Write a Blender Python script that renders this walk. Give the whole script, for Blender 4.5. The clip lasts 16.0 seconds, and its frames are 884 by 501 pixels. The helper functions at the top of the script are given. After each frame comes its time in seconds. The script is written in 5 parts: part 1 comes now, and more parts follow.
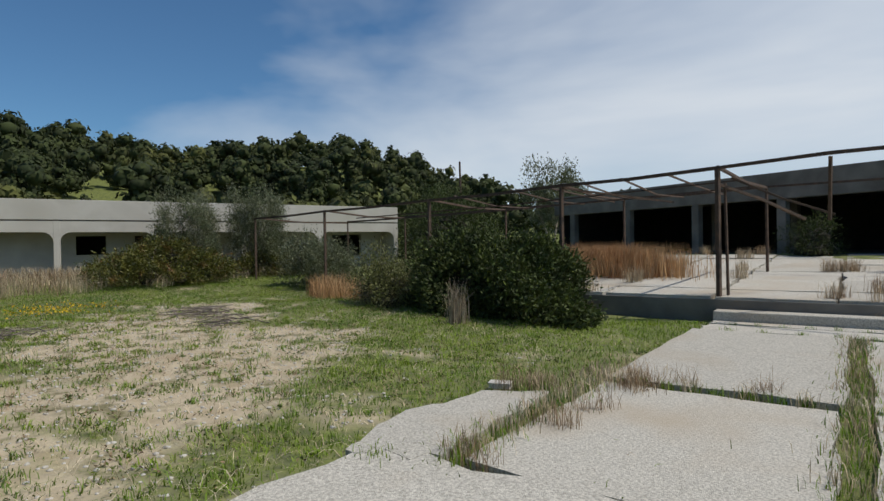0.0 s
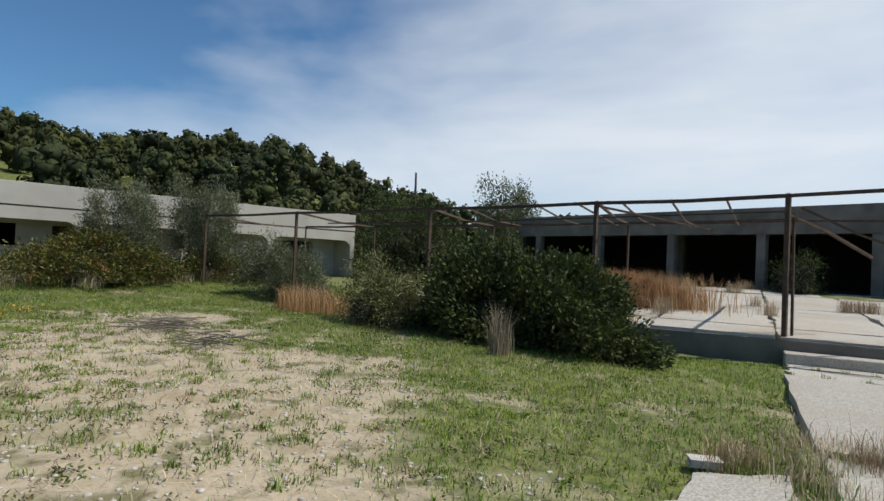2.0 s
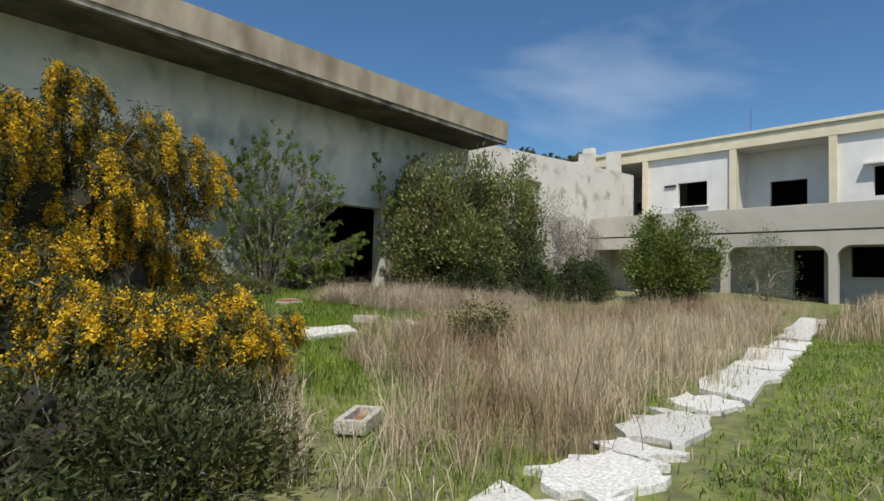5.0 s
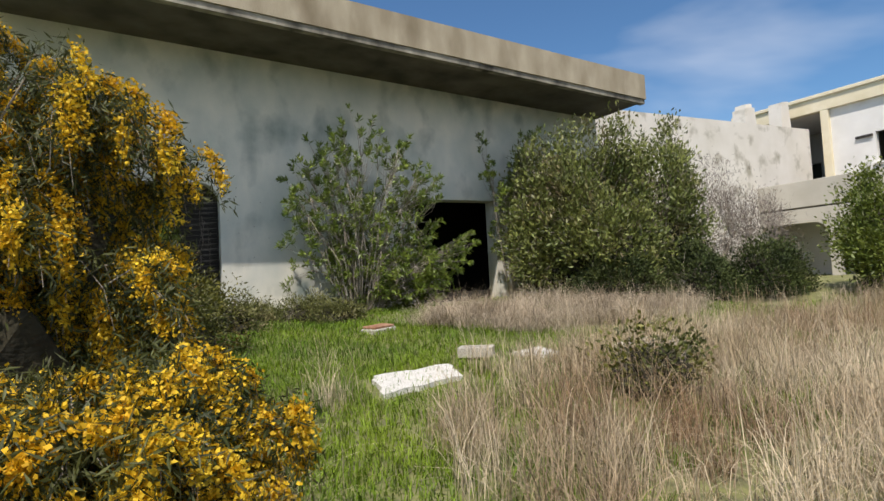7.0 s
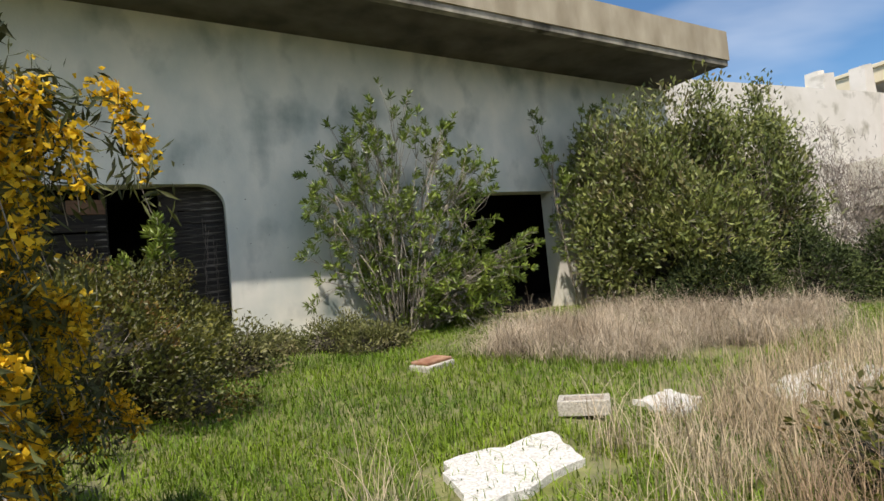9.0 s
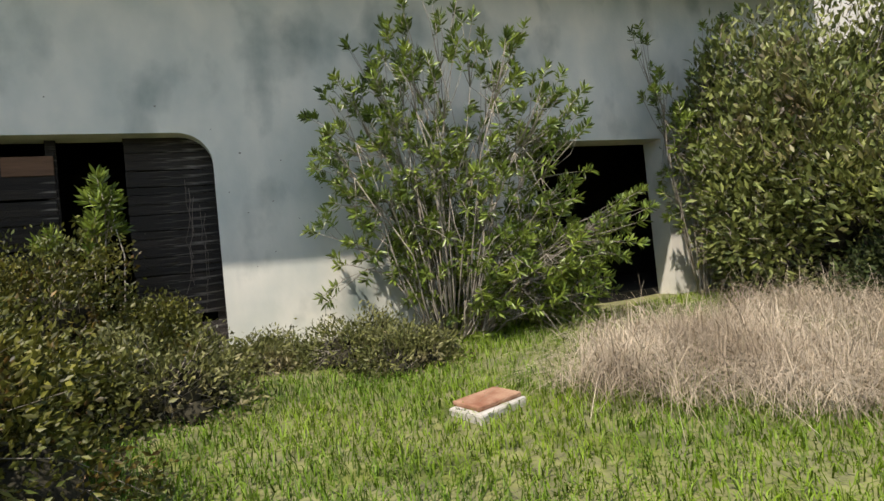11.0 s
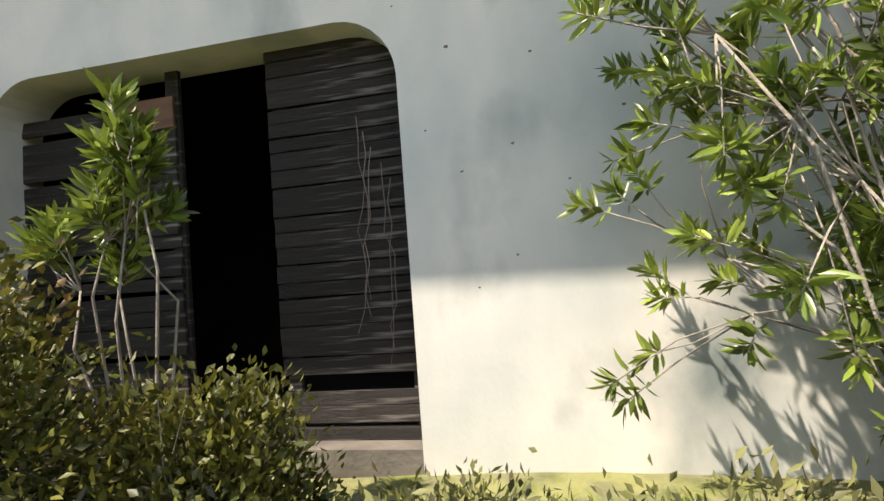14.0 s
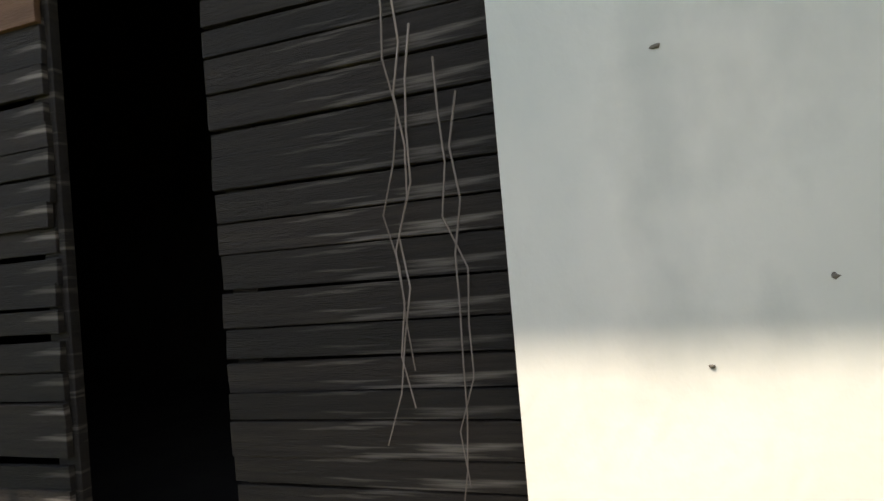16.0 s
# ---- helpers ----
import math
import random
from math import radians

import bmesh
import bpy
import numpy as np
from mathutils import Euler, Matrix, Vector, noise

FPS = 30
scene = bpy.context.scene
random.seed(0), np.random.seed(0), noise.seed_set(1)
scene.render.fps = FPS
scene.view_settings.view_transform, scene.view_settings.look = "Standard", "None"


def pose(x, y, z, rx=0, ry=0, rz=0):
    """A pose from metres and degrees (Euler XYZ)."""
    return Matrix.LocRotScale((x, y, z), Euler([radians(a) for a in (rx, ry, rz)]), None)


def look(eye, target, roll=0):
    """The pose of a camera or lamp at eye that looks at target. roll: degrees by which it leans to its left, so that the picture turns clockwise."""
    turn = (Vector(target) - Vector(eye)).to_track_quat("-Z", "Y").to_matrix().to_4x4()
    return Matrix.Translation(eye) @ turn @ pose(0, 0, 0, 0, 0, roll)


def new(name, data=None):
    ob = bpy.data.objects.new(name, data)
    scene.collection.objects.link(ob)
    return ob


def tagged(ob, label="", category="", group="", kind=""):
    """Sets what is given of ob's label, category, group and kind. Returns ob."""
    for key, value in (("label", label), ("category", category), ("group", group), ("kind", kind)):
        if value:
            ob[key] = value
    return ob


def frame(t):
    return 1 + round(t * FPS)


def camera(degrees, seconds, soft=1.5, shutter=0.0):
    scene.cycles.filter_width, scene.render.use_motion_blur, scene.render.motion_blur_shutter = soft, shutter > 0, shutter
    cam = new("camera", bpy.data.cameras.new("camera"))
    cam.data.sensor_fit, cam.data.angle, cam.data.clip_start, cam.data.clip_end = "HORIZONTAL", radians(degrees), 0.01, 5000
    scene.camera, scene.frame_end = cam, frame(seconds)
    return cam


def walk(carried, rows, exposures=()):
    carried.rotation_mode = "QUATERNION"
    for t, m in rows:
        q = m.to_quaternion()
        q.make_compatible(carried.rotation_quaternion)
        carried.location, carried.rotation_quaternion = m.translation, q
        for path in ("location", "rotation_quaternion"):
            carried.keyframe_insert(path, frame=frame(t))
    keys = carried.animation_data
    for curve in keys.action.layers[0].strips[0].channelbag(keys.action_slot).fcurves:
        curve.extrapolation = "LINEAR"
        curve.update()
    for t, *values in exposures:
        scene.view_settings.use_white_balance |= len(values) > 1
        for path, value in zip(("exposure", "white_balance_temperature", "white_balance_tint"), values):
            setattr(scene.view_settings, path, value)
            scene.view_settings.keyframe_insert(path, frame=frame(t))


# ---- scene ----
cam = camera(75.8, 16.0)
PATH = [
    (0, (-11.062, -16.522, 0.739), (-9.363, -17.577, 0.724), -1.0),
    (0.5, (-10.485, -16.449, 0.727), (-8.997, -17.783, 0.642), 0.2),
    (1, (-9.791, -16.229, 0.691), (-8.477, -17.736, 0.632), 2.6),
    (1.5, (-9.058, -16.095, 0.659), (-7.736, -17.596, 0.684), 3.9),
    (2, (-8.267, -15.761, 0.703), (-6.732, -17.042, 0.745), 2.6),
    (2.1, (-8.196, -15.768, 0.702), (-6.614, -16.989, 0.798), 0.4),
    (2.5, (-7.554, -15.705, 0.632), (-5.76, -16.587, 0.685), 0.4),
    (3, (-6.283, -15.414, 0.517), (-4.31, -15.72, 0.631), -0.0),
    (3.5, (-5.226, -14.827, 0.353), (-3.249, -14.583, 0.537), 1.4),
    (4, (-4.728, -14.572, 0.303), (-2.929, -13.719, 0.482), 2.0),
    (4.5, (-4.253, -14.124, 0.292), (-2.693, -12.878, 0.415), 2.6),
    (4.7, (-4.046, -13.943, 0.292), (-2.579, -12.587, 0.392), 2.4),
    (7, (-1.729, -11.324, 0.412), (-0.732, -9.594, 0.512), -3.1),
    (7.5, (-1.588, -10.893, 0.487), (-0.711, -9.1, 0.607), -2.0),
    (8, (-1.356, -10.408, 0.626), (-0.549, -8.58, 0.716), -2.9),
    (8.2, (-1.339, -10.213, 0.664), (-0.494, -8.403, 0.756), -3.6),
    (10.3, (-0.125, -7.676, 0.655), (0.809, -5.91, 0.76), -6.0),
    (10.5, (0.028, -7.496, 0.664), (0.877, -5.686, 0.736), -5.7),
    (11, (0.191, -6.937, 0.719), (0.862, -5.054, 0.757), -5.6),
    (11.5, (0.171, -6.391, 0.753), (0.671, -4.456, 0.8), -6.8),
    (12, (0.497, -5.727, 0.802), (0.589, -3.729, 0.815), -7.4),
    (12.5, (0.919, -4.993, 0.796), (0.759, -3.006, 0.958), -4.2),
    (13, (1.096, -4.31, 0.796), (0.873, -2.328, 0.943), -3.1),
    (13.5, (1.023, -3.633, 0.86), (0.715, -1.661, 0.994), -3.0),
    (14, (0.876, -3.027, 0.948), (0.434, -1.079, 1.033), -4.3),
    (14.5, (0.754, -2.486, 1.015), (0.235, -0.557, 1.094), -6.2),
    (15, (0.599, -1.954, 1.072), (0.053, -0.032, 1.172), -6.3),
    (15.5, (0.441, -1.532, 1.114), (-0.097, 0.393, 1.197), -5.3),
    (16, (0.248, -1.203, 1.108), (-0.373, 0.697, 1.153), -4.9),
]
walk(cam, [(t, look(eye, target, roll)) for t, eye, target, roll in PATH],
     [(0, -0.6, 6500, 10), (3, -0.32, 6500, 10), (4.5, -0.38, 6500, 10), (7.5, 0.0, 6800, 14), (11, 0.22, 6900, 14), (12.5, 0.65, 7000, 16), (14, 0.88, 7200, 17), (15.3, 0.85, 7400, 17), (16, 1.05, 7500, 17)])

# ---- light ----
SUN = Vector((-0.38, -0.345, 0.82)).normalized()
sun = new("sun", bpy.data.lights.new("sun", "SUN"))
sun.data.energy, sun.data.angle, sun.data.color = 4.9, radians(0.6), (1.0, 0.95, 0.86)
sun.matrix_world = look((0, 0, 40), Vector((0, 0, 40)) - SUN)
world = bpy.data.worlds.new("sky")
scene.world = world
world.use_nodes = True
wn, wl = world.node_tree.nodes, world.node_tree.links
wn.clear()
w_out, w_bg, w_sky = wn.new("ShaderNodeOutputWorld"), wn.new("ShaderNodeBackground"), wn.new("ShaderNodeTexSky")
w_sky.sky_type, w_sky.sun_disc = "NISHITA", False
w_sky.sun_elevation, w_sky.sun_rotation = math.asin(SUN.z), math.atan2(SUN.x, SUN.y)
w_sky.altitude, w_sky.air_density, w_sky.dust_density, w_sky.ozone_density = 100, 1.0, 0.2, 1.6
w_tc, w_map, w_noise, w_ramp, w_mix = (wn.new(k) for k in ("ShaderNodeTexCoord", "ShaderNodeMapping", "ShaderNodeTexNoise", "ShaderNodeValToRGB", "ShaderNodeMix"))
w_map.inputs["Scale"].default_value = (1.0, 1.6, 4.0)
w_map.inputs["Rotation"].default_value = (0.25, 0.15, 0.6)
w_noise.inputs["Scale"].default_value, w_noise.inputs["Detail"].default_value, w_noise.inputs["Distortion"].default_value = 1.1, 5, 0.25
w_ramp.color_ramp.elements[0].position, w_ramp.color_ramp.elements[1].position = 0.44, 1.0
w_mix.data_type = "RGBA"
w_mix.inputs["B"].default_value = (11.2, 11.9, 12.6, 1)
w_bg.inputs["Strength"].default_value = 0.095
wl.new(w_tc.outputs["Generated"], w_map.inputs["Vector"])
wl.new(w_map.outputs["Vector"], w_noise.inputs["Vector"])
# more cirrus towards the far side of the court
w_dot, w_add, w_tint = wn.new("ShaderNodeVectorMath"), wn.new("ShaderNodeMath"), wn.new("ShaderNodeMix")
w_dot.operation, w_add.operation = "DOT_PRODUCT", "MULTIPLY_ADD"
w_dot.inputs[1].default_value = (-0.05, -0.85, 0.05)
w_add.inputs[1].default_value = 0.30
w_tint.data_type, w_tint.blend_type = "RGBA", "MULTIPLY"
w_tint.inputs["Factor"].default_value = 1.0
w_tint.inputs["B"].default_value = (0.78, 1.16, 1.40, 1)
wl.new(w_tc.outputs["Generated"], w_dot.inputs[0])
wl.new(w_dot.outputs["Value"], w_add.inputs[0])
wl.new(w_noise.outputs["Fac"], w_add.inputs[2])
wl.new(w_add.outputs["Value"], w_ramp.inputs["Fac"])
wl.new(w_ramp.outputs["Color"], w_mix.inputs["Factor"])
wl.new(w_sky.outputs["Color"], w_tint.inputs["A"])
wl.new(w_tint.outputs["Result"], w_mix.inputs["A"])
wl.new(w_mix.outputs["Result"], w_bg.inputs["Color"])
wl.new(w_bg.outputs["Background"], w_out.inputs["Surface"])


# ---- materials ----
def mat(name, a, b, scale=3.0, rough=0.9, bump=0.3, fine=40.0, c=None, cscale=0.6, clo=0.5, chi=0.7, random_mix=0.0, island=False, trans=0.0, stretch=(1, 1, 1)):
    """Two colours mixed by noise, a third in larger patches, fine relief."""
    m = bpy.data.materials.new(name)
    m.use_nodes = True
    n, l = m.node_tree.nodes, m.node_tree.links
    p = n["Principled BSDF"]
    p.inputs["Roughness"].default_value = rough
    tc, mp = n.new("ShaderNodeTexCoord"), n.new("ShaderNodeMapping")
    mp.inputs["Scale"].default_value = stretch
    l.new(tc.outputs["Object"], mp.inputs["Vector"])

    def noise_tex(s, detail=6):
        t = n.new("ShaderNodeTexNoise")
        t.inputs["Scale"].default_value, t.inputs["Detail"].default_value = s, detail
        l.new(mp.outputs["Vector"], t.inputs["Vector"])
        return t

    def mixer(f, ca, cb):
        x = n.new("ShaderNodeMix")
        x.data_type = "RGBA"
        l.new(f, x.inputs["Factor"])
        for key, col in (("A", ca), ("B", cb)):
            if isinstance(col, tuple):
                x.inputs[key].default_value = (*col, 1)
            else:
                l.new(col, x.inputs[key])
        return x.outputs["Result"]

    def ramp(f, lo, hi):
        r = n.new("ShaderNodeMapRange")
        r.inputs["From Min"].default_value, r.inputs["From Max"].default_value = lo, hi
        l.new(f, r.inputs["Value"])
        return r.outputs["Result"]
    col = mixer(ramp(noise_tex(scale).outputs["Fac"], 0.33, 0.67), a, b)
    if c:
        col = mixer(ramp(noise_tex(cscale, 8).outputs["Fac"], clo, chi), col, c)
    if random_mix or island:
        src = n.new("ShaderNodeNewGeometry").outputs["Random Per Island"] if island else n.new("ShaderNodeObjectInfo").outputs["Random"]
        h = n.new("ShaderNodeHueSaturation")
        l.new(ramp(src, 0.0, 1.0), h.inputs["Value"])
        r = h.inputs["Value"].links[0].from_node
        r.inputs["To Min"].default_value, r.inputs["To Max"].default_value = 1 - random_mix, 1 + random_mix
        l.new(col, h.inputs["Color"])
        col = h.outputs["Color"]
    l.new(col, p.inputs["Base Color"])
    if bump:
        bp = n.new("ShaderNodeBump")
        bp.inputs["Strength"].default_value, bp.inputs["Distance"].default_value = bump, 0.02
        l.new(noise_tex(fine, 3).outputs["Fac"], bp.inputs["Height"])
        l.new(bp.outputs["Normal"], p.inputs["Normal"])
    if trans:
        tr, mx = n.new("ShaderNodeBsdfTranslucent"), n.new("ShaderNodeMixShader")
        mx.inputs["Fac"].default_value = trans
        l.new(col, tr.inputs["Color"])
        l.new(p.outputs["BSDF"], mx.inputs[1])
        l.new(tr.outputs["BSDF"], mx.inputs[2])
        l.new(mx.outputs["Shader"], n["Material Output"].inputs["Surface"])
    return m


M_GROUND = mat("soil", (0.42, 0.33, 0.22), (0.60, 0.50, 0.37), 2.2, 1, 1.0, 14, (0.20, 0.17, 0.09), 2.2, 0.52, 0.64)
M_WALL = mat("stained_render", (0.50, 0.53, 0.49), (0.74, 0.71, 0.63), 1.3, 0.9, 0.12, 30, (0.21, 0.25, 0.235), 1.05, 0.53, 0.74, stretch=(1, 1, 0.7))
M_DRIP = mat("broken_drip_edge", (0.05, 0.045, 0.035), (0.36, 0.33, 0.27), 2.6, 0.95, 0.5, 25, stretch=(1, 1, 0.3))
M_CONC = mat("weathered_concrete", (0.32, 0.27, 0.19), (0.45, 0.39, 0.29), 2.4, 0.95, 0.3, 35, (0.19, 0.15, 0.095), 1.1, 0.48, 0.72, stretch=(1, 1, 0.4))
# Dark concrete; on the arcade groove it paints the shadow line.
M_DARKCONC = mat("dark_concrete_and_groove_shade", (0.10, 0.09, 0.075), (0.18, 0.16, 0.13), 4.0, 0.95, 0.3, 30)
# Darker than the fascia concrete: shade of the undersides is put into the colour.
M_SOFFIT = mat("concrete_underside_shade", (0.05, 0.043, 0.032), (0.13, 0.115, 0.09), 1.4, 0.95, 0.2, 30)
M_WHITE = mat("white_paint", (0.74, 0.72, 0.68), (0.82, 0.80, 0.76), 1.5, 0.8, 0.08, 30, (0.60, 0.57, 0.50), 0.9, 0.62, 0.85)
M_CREAM = mat("cream_paint", (0.72, 0.63, 0.43), (0.80, 0.72, 0.54), 2.0, 0.8, 0.08, 30)
M_PEEL = mat("peeling_white_render", (0.66, 0.62, 0.55), (0.76, 0.72, 0.66), 1.0, 0.9, 0.2, 25, (0.40, 0.37, 0.30), 1.6, 0.55, 0.7)
M_ARC = mat("arcade_render", (0.46, 0.43, 0.37), (0.54, 0.51, 0.45), 1.2, 0.9, 0.15, 30, (0.38, 0.35, 0.29), 0.6, 0.55, 0.8)
M_ARCBACK = mat("arcade_back_render", (0.45, 0.44, 0.41), (0.54, 0.53, 0.50), 1.2, 0.9, 0.1, 30)
M_GREYCONC = mat("grey_fascia_concrete", (0.14, 0.125, 0.105), (0.22, 0.20, 0.17), 1.5, 0.95, 0.2, 30, (0.09, 0.08, 0.065), 0.7, 0.5, 0.8)
M_SLAB = mat("pebble_washed_concrete", (0.32, 0.295, 0.25), (0.64, 0.60, 0.52), 55.0, 0.95, 0.6, 130, (0.44, 0.37, 0.28), 0.6, 0.50, 0.72, random_mix=0.1)
M_PATH = mat("white_pebble_concrete", (0.50, 0.48, 0.44), (0.86, 0.84, 0.79), 50.0, 0.95, 0.6, 130, (0.55, 0.50, 0.42), 0.9, 0.58, 0.8, random_mix=0.1)
M_STEEL = mat("rusty_steel", (0.05, 0.032, 0.022), (0.11, 0.065, 0.04), 9.0, 0.75, 0.3, 60)
M_BOARD = mat("charred_boards", (0.010, 0.0075, 0.006), (0.026, 0.020, 0.015), 5.0, 0.7, 0.7, 40, (0.20, 0.18, 0.155), 3.0, 0.57, 0.70, random_mix=0.5, stretch=(0.55, 1, 13))
M_BROWN = mat("brown_board", (0.10, 0.05, 0.025), (0.16, 0.085, 0.045), 5.0, 0.8, 0.3, 40, stretch=(0.4, 1, 3))
# Near-black: shade of unlit rooms put into the colour; also the black crate.
M_DARK = mat("room_shade_and_black_plastic", (0.018, 0.017, 0.016), (0.03, 0.028, 0.026), 3.0, 1, 0.1, 20)
M_BARK = mat("grey_bark", (0.22, 0.19, 0.15), (0.36, 0.32, 0.26), 14.0, 0.95, 0.5, 60)
M_OLEANDER = mat("oleander_leaf", (0.08, 0.13, 0.02), (0.23, 0.29, 0.045), 3.0, 0.36, 0.0, random_mix=0.6, island=True, trans=0.25)
M_LENTISK = mat("lentisk_leaf", (0.045, 0.062, 0.010), (0.16, 0.15, 0.024), 2.8, 0.5, 0.0, c=(0.22, 0.085, 0.025), cscale=2.2, clo=0.56, chi=0.74, random_mix=0.6, island=True, trans=0.2)
M_DKLEAF = mat("dark_shrub_leaf", (0.028, 0.046, 0.009), (0.075, 0.095, 0.02), 1.5, 0.8, 0.0, random_mix=0.55, island=True, trans=0.2)
M_OLIVE = mat("olive_leaf", (0.10, 0.12, 0.055), (0.19, 0.20, 0.11), 2.0, 0.5, 0.0, random_mix=0.45, island=True, trans=0.2)
M_MIXLEAF = mat("dusty_shrub_leaf", (0.10, 0.115, 0.03), (0.20, 0.195, 0.065), 1.5, 0.6, 0.0, c=(0.20, 0.15, 0.10), cscale=1.2, clo=0.55, chi=0.72, random_mix=0.6, island=True, trans=0.2)
M_TALLLEAF = mat("tall_shrub_leaf", (0.08, 0.11, 0.025), (0.23, 0.25, 0.065), 1.6, 0.5, 0.0, c=(0.17, 0.12, 0.07), cscale=1.3, clo=0.56, chi=0.72, random_mix=0.55, island=True, trans=0.2)
M_TWIG = mat("dry_twig", (0.15, 0.12, 0.10), (0.26, 0.22, 0.19), 3.0, 0.95, 0.0, random_mix=0.4, island=True)
M_GREENLEAF = mat("bright_shrub_leaf", (0.10, 0.14, 0.02), (0.16, 0.19, 0.03), 2.0, 0.5, 0.0, random_mix=0.4, island=True, trans=0.25)
M_YELLOW = mat("yellow_flower", (0.74, 0.44, 0.012), (0.86, 0.62, 0.04), 3.0, 0.7, 0.0, random_mix=0.3, island=True, trans=0.35)
# Near-black for added lumps that darken shrubs from inside.
M_SHADECORE = mat("inner_shrub_shade", (0.02, 0.018, 0.010), (0.045, 0.04, 0.022), 6.0, 1, 0.8, 25)
M_MIMOLEAF = mat("mimosa_leaf", (0.04, 0.055, 0.015), (0.10, 0.105, 0.025), 2.0, 0.6, 0.0, random_mix=0.4, island=True, trans=0.25)
M_PINE = mat("far_pine", (0.020, 0.032, 0.007), (0.05, 0.062, 0.013), 0.14, 0.9, 0.0, c=(0.095, 0.10, 0.022), cscale=0.06, clo=0.52, chi=0.66, random_mix=0.35, island=True, trans=0.1)
M_GRASS = mat("green_grass", (0.08, 0.165, 0.006), (0.21, 0.30, 0.016), 0.7, 0.6, 0.0, random_mix=0.55, island=True, trans=0.3)
M_DRY = mat("dry_grass", (0.40, 0.31, 0.19), (0.66, 0.56, 0.40), 0.8, 0.8, 0.0, c=(0.27, 0.165, 0.09), cscale=0.5, clo=0.48, chi=0.68, random_mix=0.5, island=True, trans=0.25)
M_STRAW = mat("bleached_straw", (0.30, 0.235, 0.16), (0.62, 0.53, 0.40), 1.2, 0.8, 0.0, random_mix=0.5, island=True, trans=0.2)
M_ORANGEGRASS = mat("rusty_grass", (0.38, 0.20, 0.09), (0.52, 0.33, 0.16), 0.8, 0.8, 0.0, random_mix=0.4, island=True, trans=0.25)
M_DEADTUFT = mat("dead_brown_grass", (0.17, 0.11, 0.06), (0.34, 0.24, 0.14), 1.5, 0.9, 0.0, random_mix=0.45, island=True, trans=0.15)
M_WEEDLEAF = mat("weed_leaf", (0.06, 0.105, 0.010), (0.15, 0.20, 0.025), 1.5, 0.6, 0.0, random_mix=0.5, island=True, trans=0.2)
M_STONE = mat("pale_stone", (0.50, 0.46, 0.40), (0.66, 0.62, 0.56), 8.0, 0.95, 0.4, 40, random_mix=0.2)
M_BRICK = mat("terracotta", (0.24, 0.10, 0.055), (0.42, 0.25, 0.16), 8.0, 0.95, 0.4, 50)


# grass shows on the soil by the mask that also places the blades
gn, gl = M_GROUND.node_tree.nodes, M_GROUND.node_tree.links
g_at, g_mx = gn.new("ShaderNodeAttribute"), gn.new("ShaderNodeMix")
g_at.attribute_name, g_mx.data_type = "grass", "RGBA"
g_ns, g_rp = gn.new("ShaderNodeTexNoise"), gn.new("ShaderNodeValToRGB")
g_ns.inputs["Scale"].default_value, g_ns.inputs["Detail"].default_value = 6.0, 8
g_rp.color_ramp.elements[0].position, g_rp.color_ramp.elements[0].color = 0.38, (0.05, 0.08, 0.008, 1)
g_rp.color_ramp.elements[1].position, g_rp.color_ramp.elements[1].color = 0.62, (0.14, 0.175, 0.022, 1)
gl.new(gn.new("ShaderNodeTexCoord").outputs["Object"], g_ns.inputs["Vector"])
gl.new(g_ns.outputs["Fac"], g_rp.inputs["Fac"])
gl.new(g_rp.outputs["Color"], g_mx.inputs["B"])
gl.new(g_at.outputs["Fac"], g_mx.inputs["Factor"])
gl.new(gn["Principled BSDF"].inputs["Base Color"].links[0].from_socket, g_mx.inputs["A"])
gl.new(g_mx.outputs["Result"], gn["Principled BSDF"].inputs["Base Color"])


# ---- mesh helpers ----
def ss(a, b, x):
    t = np.clip((np.asarray(x, float) - a) / (b - a), 0, 1)
    return t * t * (3 - 2 * t)


def ground_z(x, y):
    """Height of the ground: a flat court, rising to the walls, and a wooded hill beyond."""
    x, y = np.asarray(x, float), np.asarray(y, float)
    z = -0.84 + 0.70 * ss(-9.5, 0, y) + 0.5 * ss(9, 17, x) * ss(-1, -6, y)
    z = z + 1.05 * ss(-30, -39, y) * ss(25, 14, x)
    dx, dy = x + 6, y + 16
    r, az = np.hypot(dx, dy), np.degrees(np.arctan2(dy, dx))
    top = 16.2 * ss(-75, -14, az) * ss(150, 60, az) + 1.5 * np.sin(az / 5.0) * ss(-70, -40, az)
    z = z + top * ss(40, 112, r)
    near = np.exp(-(r / 40.0) ** 2)
    return z + 0.035 * near * (np.sin(x * 1.7 + 0.6 * y) * np.cos(y * 1.3 - 0.4 * x) + 0.6 * np.sin(3.1 * x) * np.sin(2.7 * y))


def gz(x, y):
    return float(ground_z(x, y))


OX, OY, CT, ST = -4.4, -27.04, math.cos(radians(22)), math.sin(radians(22))


def lump(x, y, s, seed):
    """A smooth field of patches, about -1 to 1."""
    return (np.sin(x * s + seed) * np.cos(y * s * 1.13 - seed * 1.7) + 0.6 * np.sin(2.3 * s * x - 1.9 * s * y + seed * 2.1) + 0.5 * np.cos(3.7 * s * y + 2.9 * s * x - seed)) / 1.6


def south(x, y):
    return y < -11.85 + 0.21 * (x - 0.5)


def bare(x, y):
    """Where the sandy soil shows: over about 0.45."""
    blob = np.exp(-((np.abs(x - 0.6) / 7.0) ** 4 + ((y + 17.7 + 0.12 * x) / 2.8) ** 2))
    return 0.85 * blob + 0.28 * lump(x, y, 0.9, 3.0) + 0.24 * lump(x, y, 2.6, 5.0)


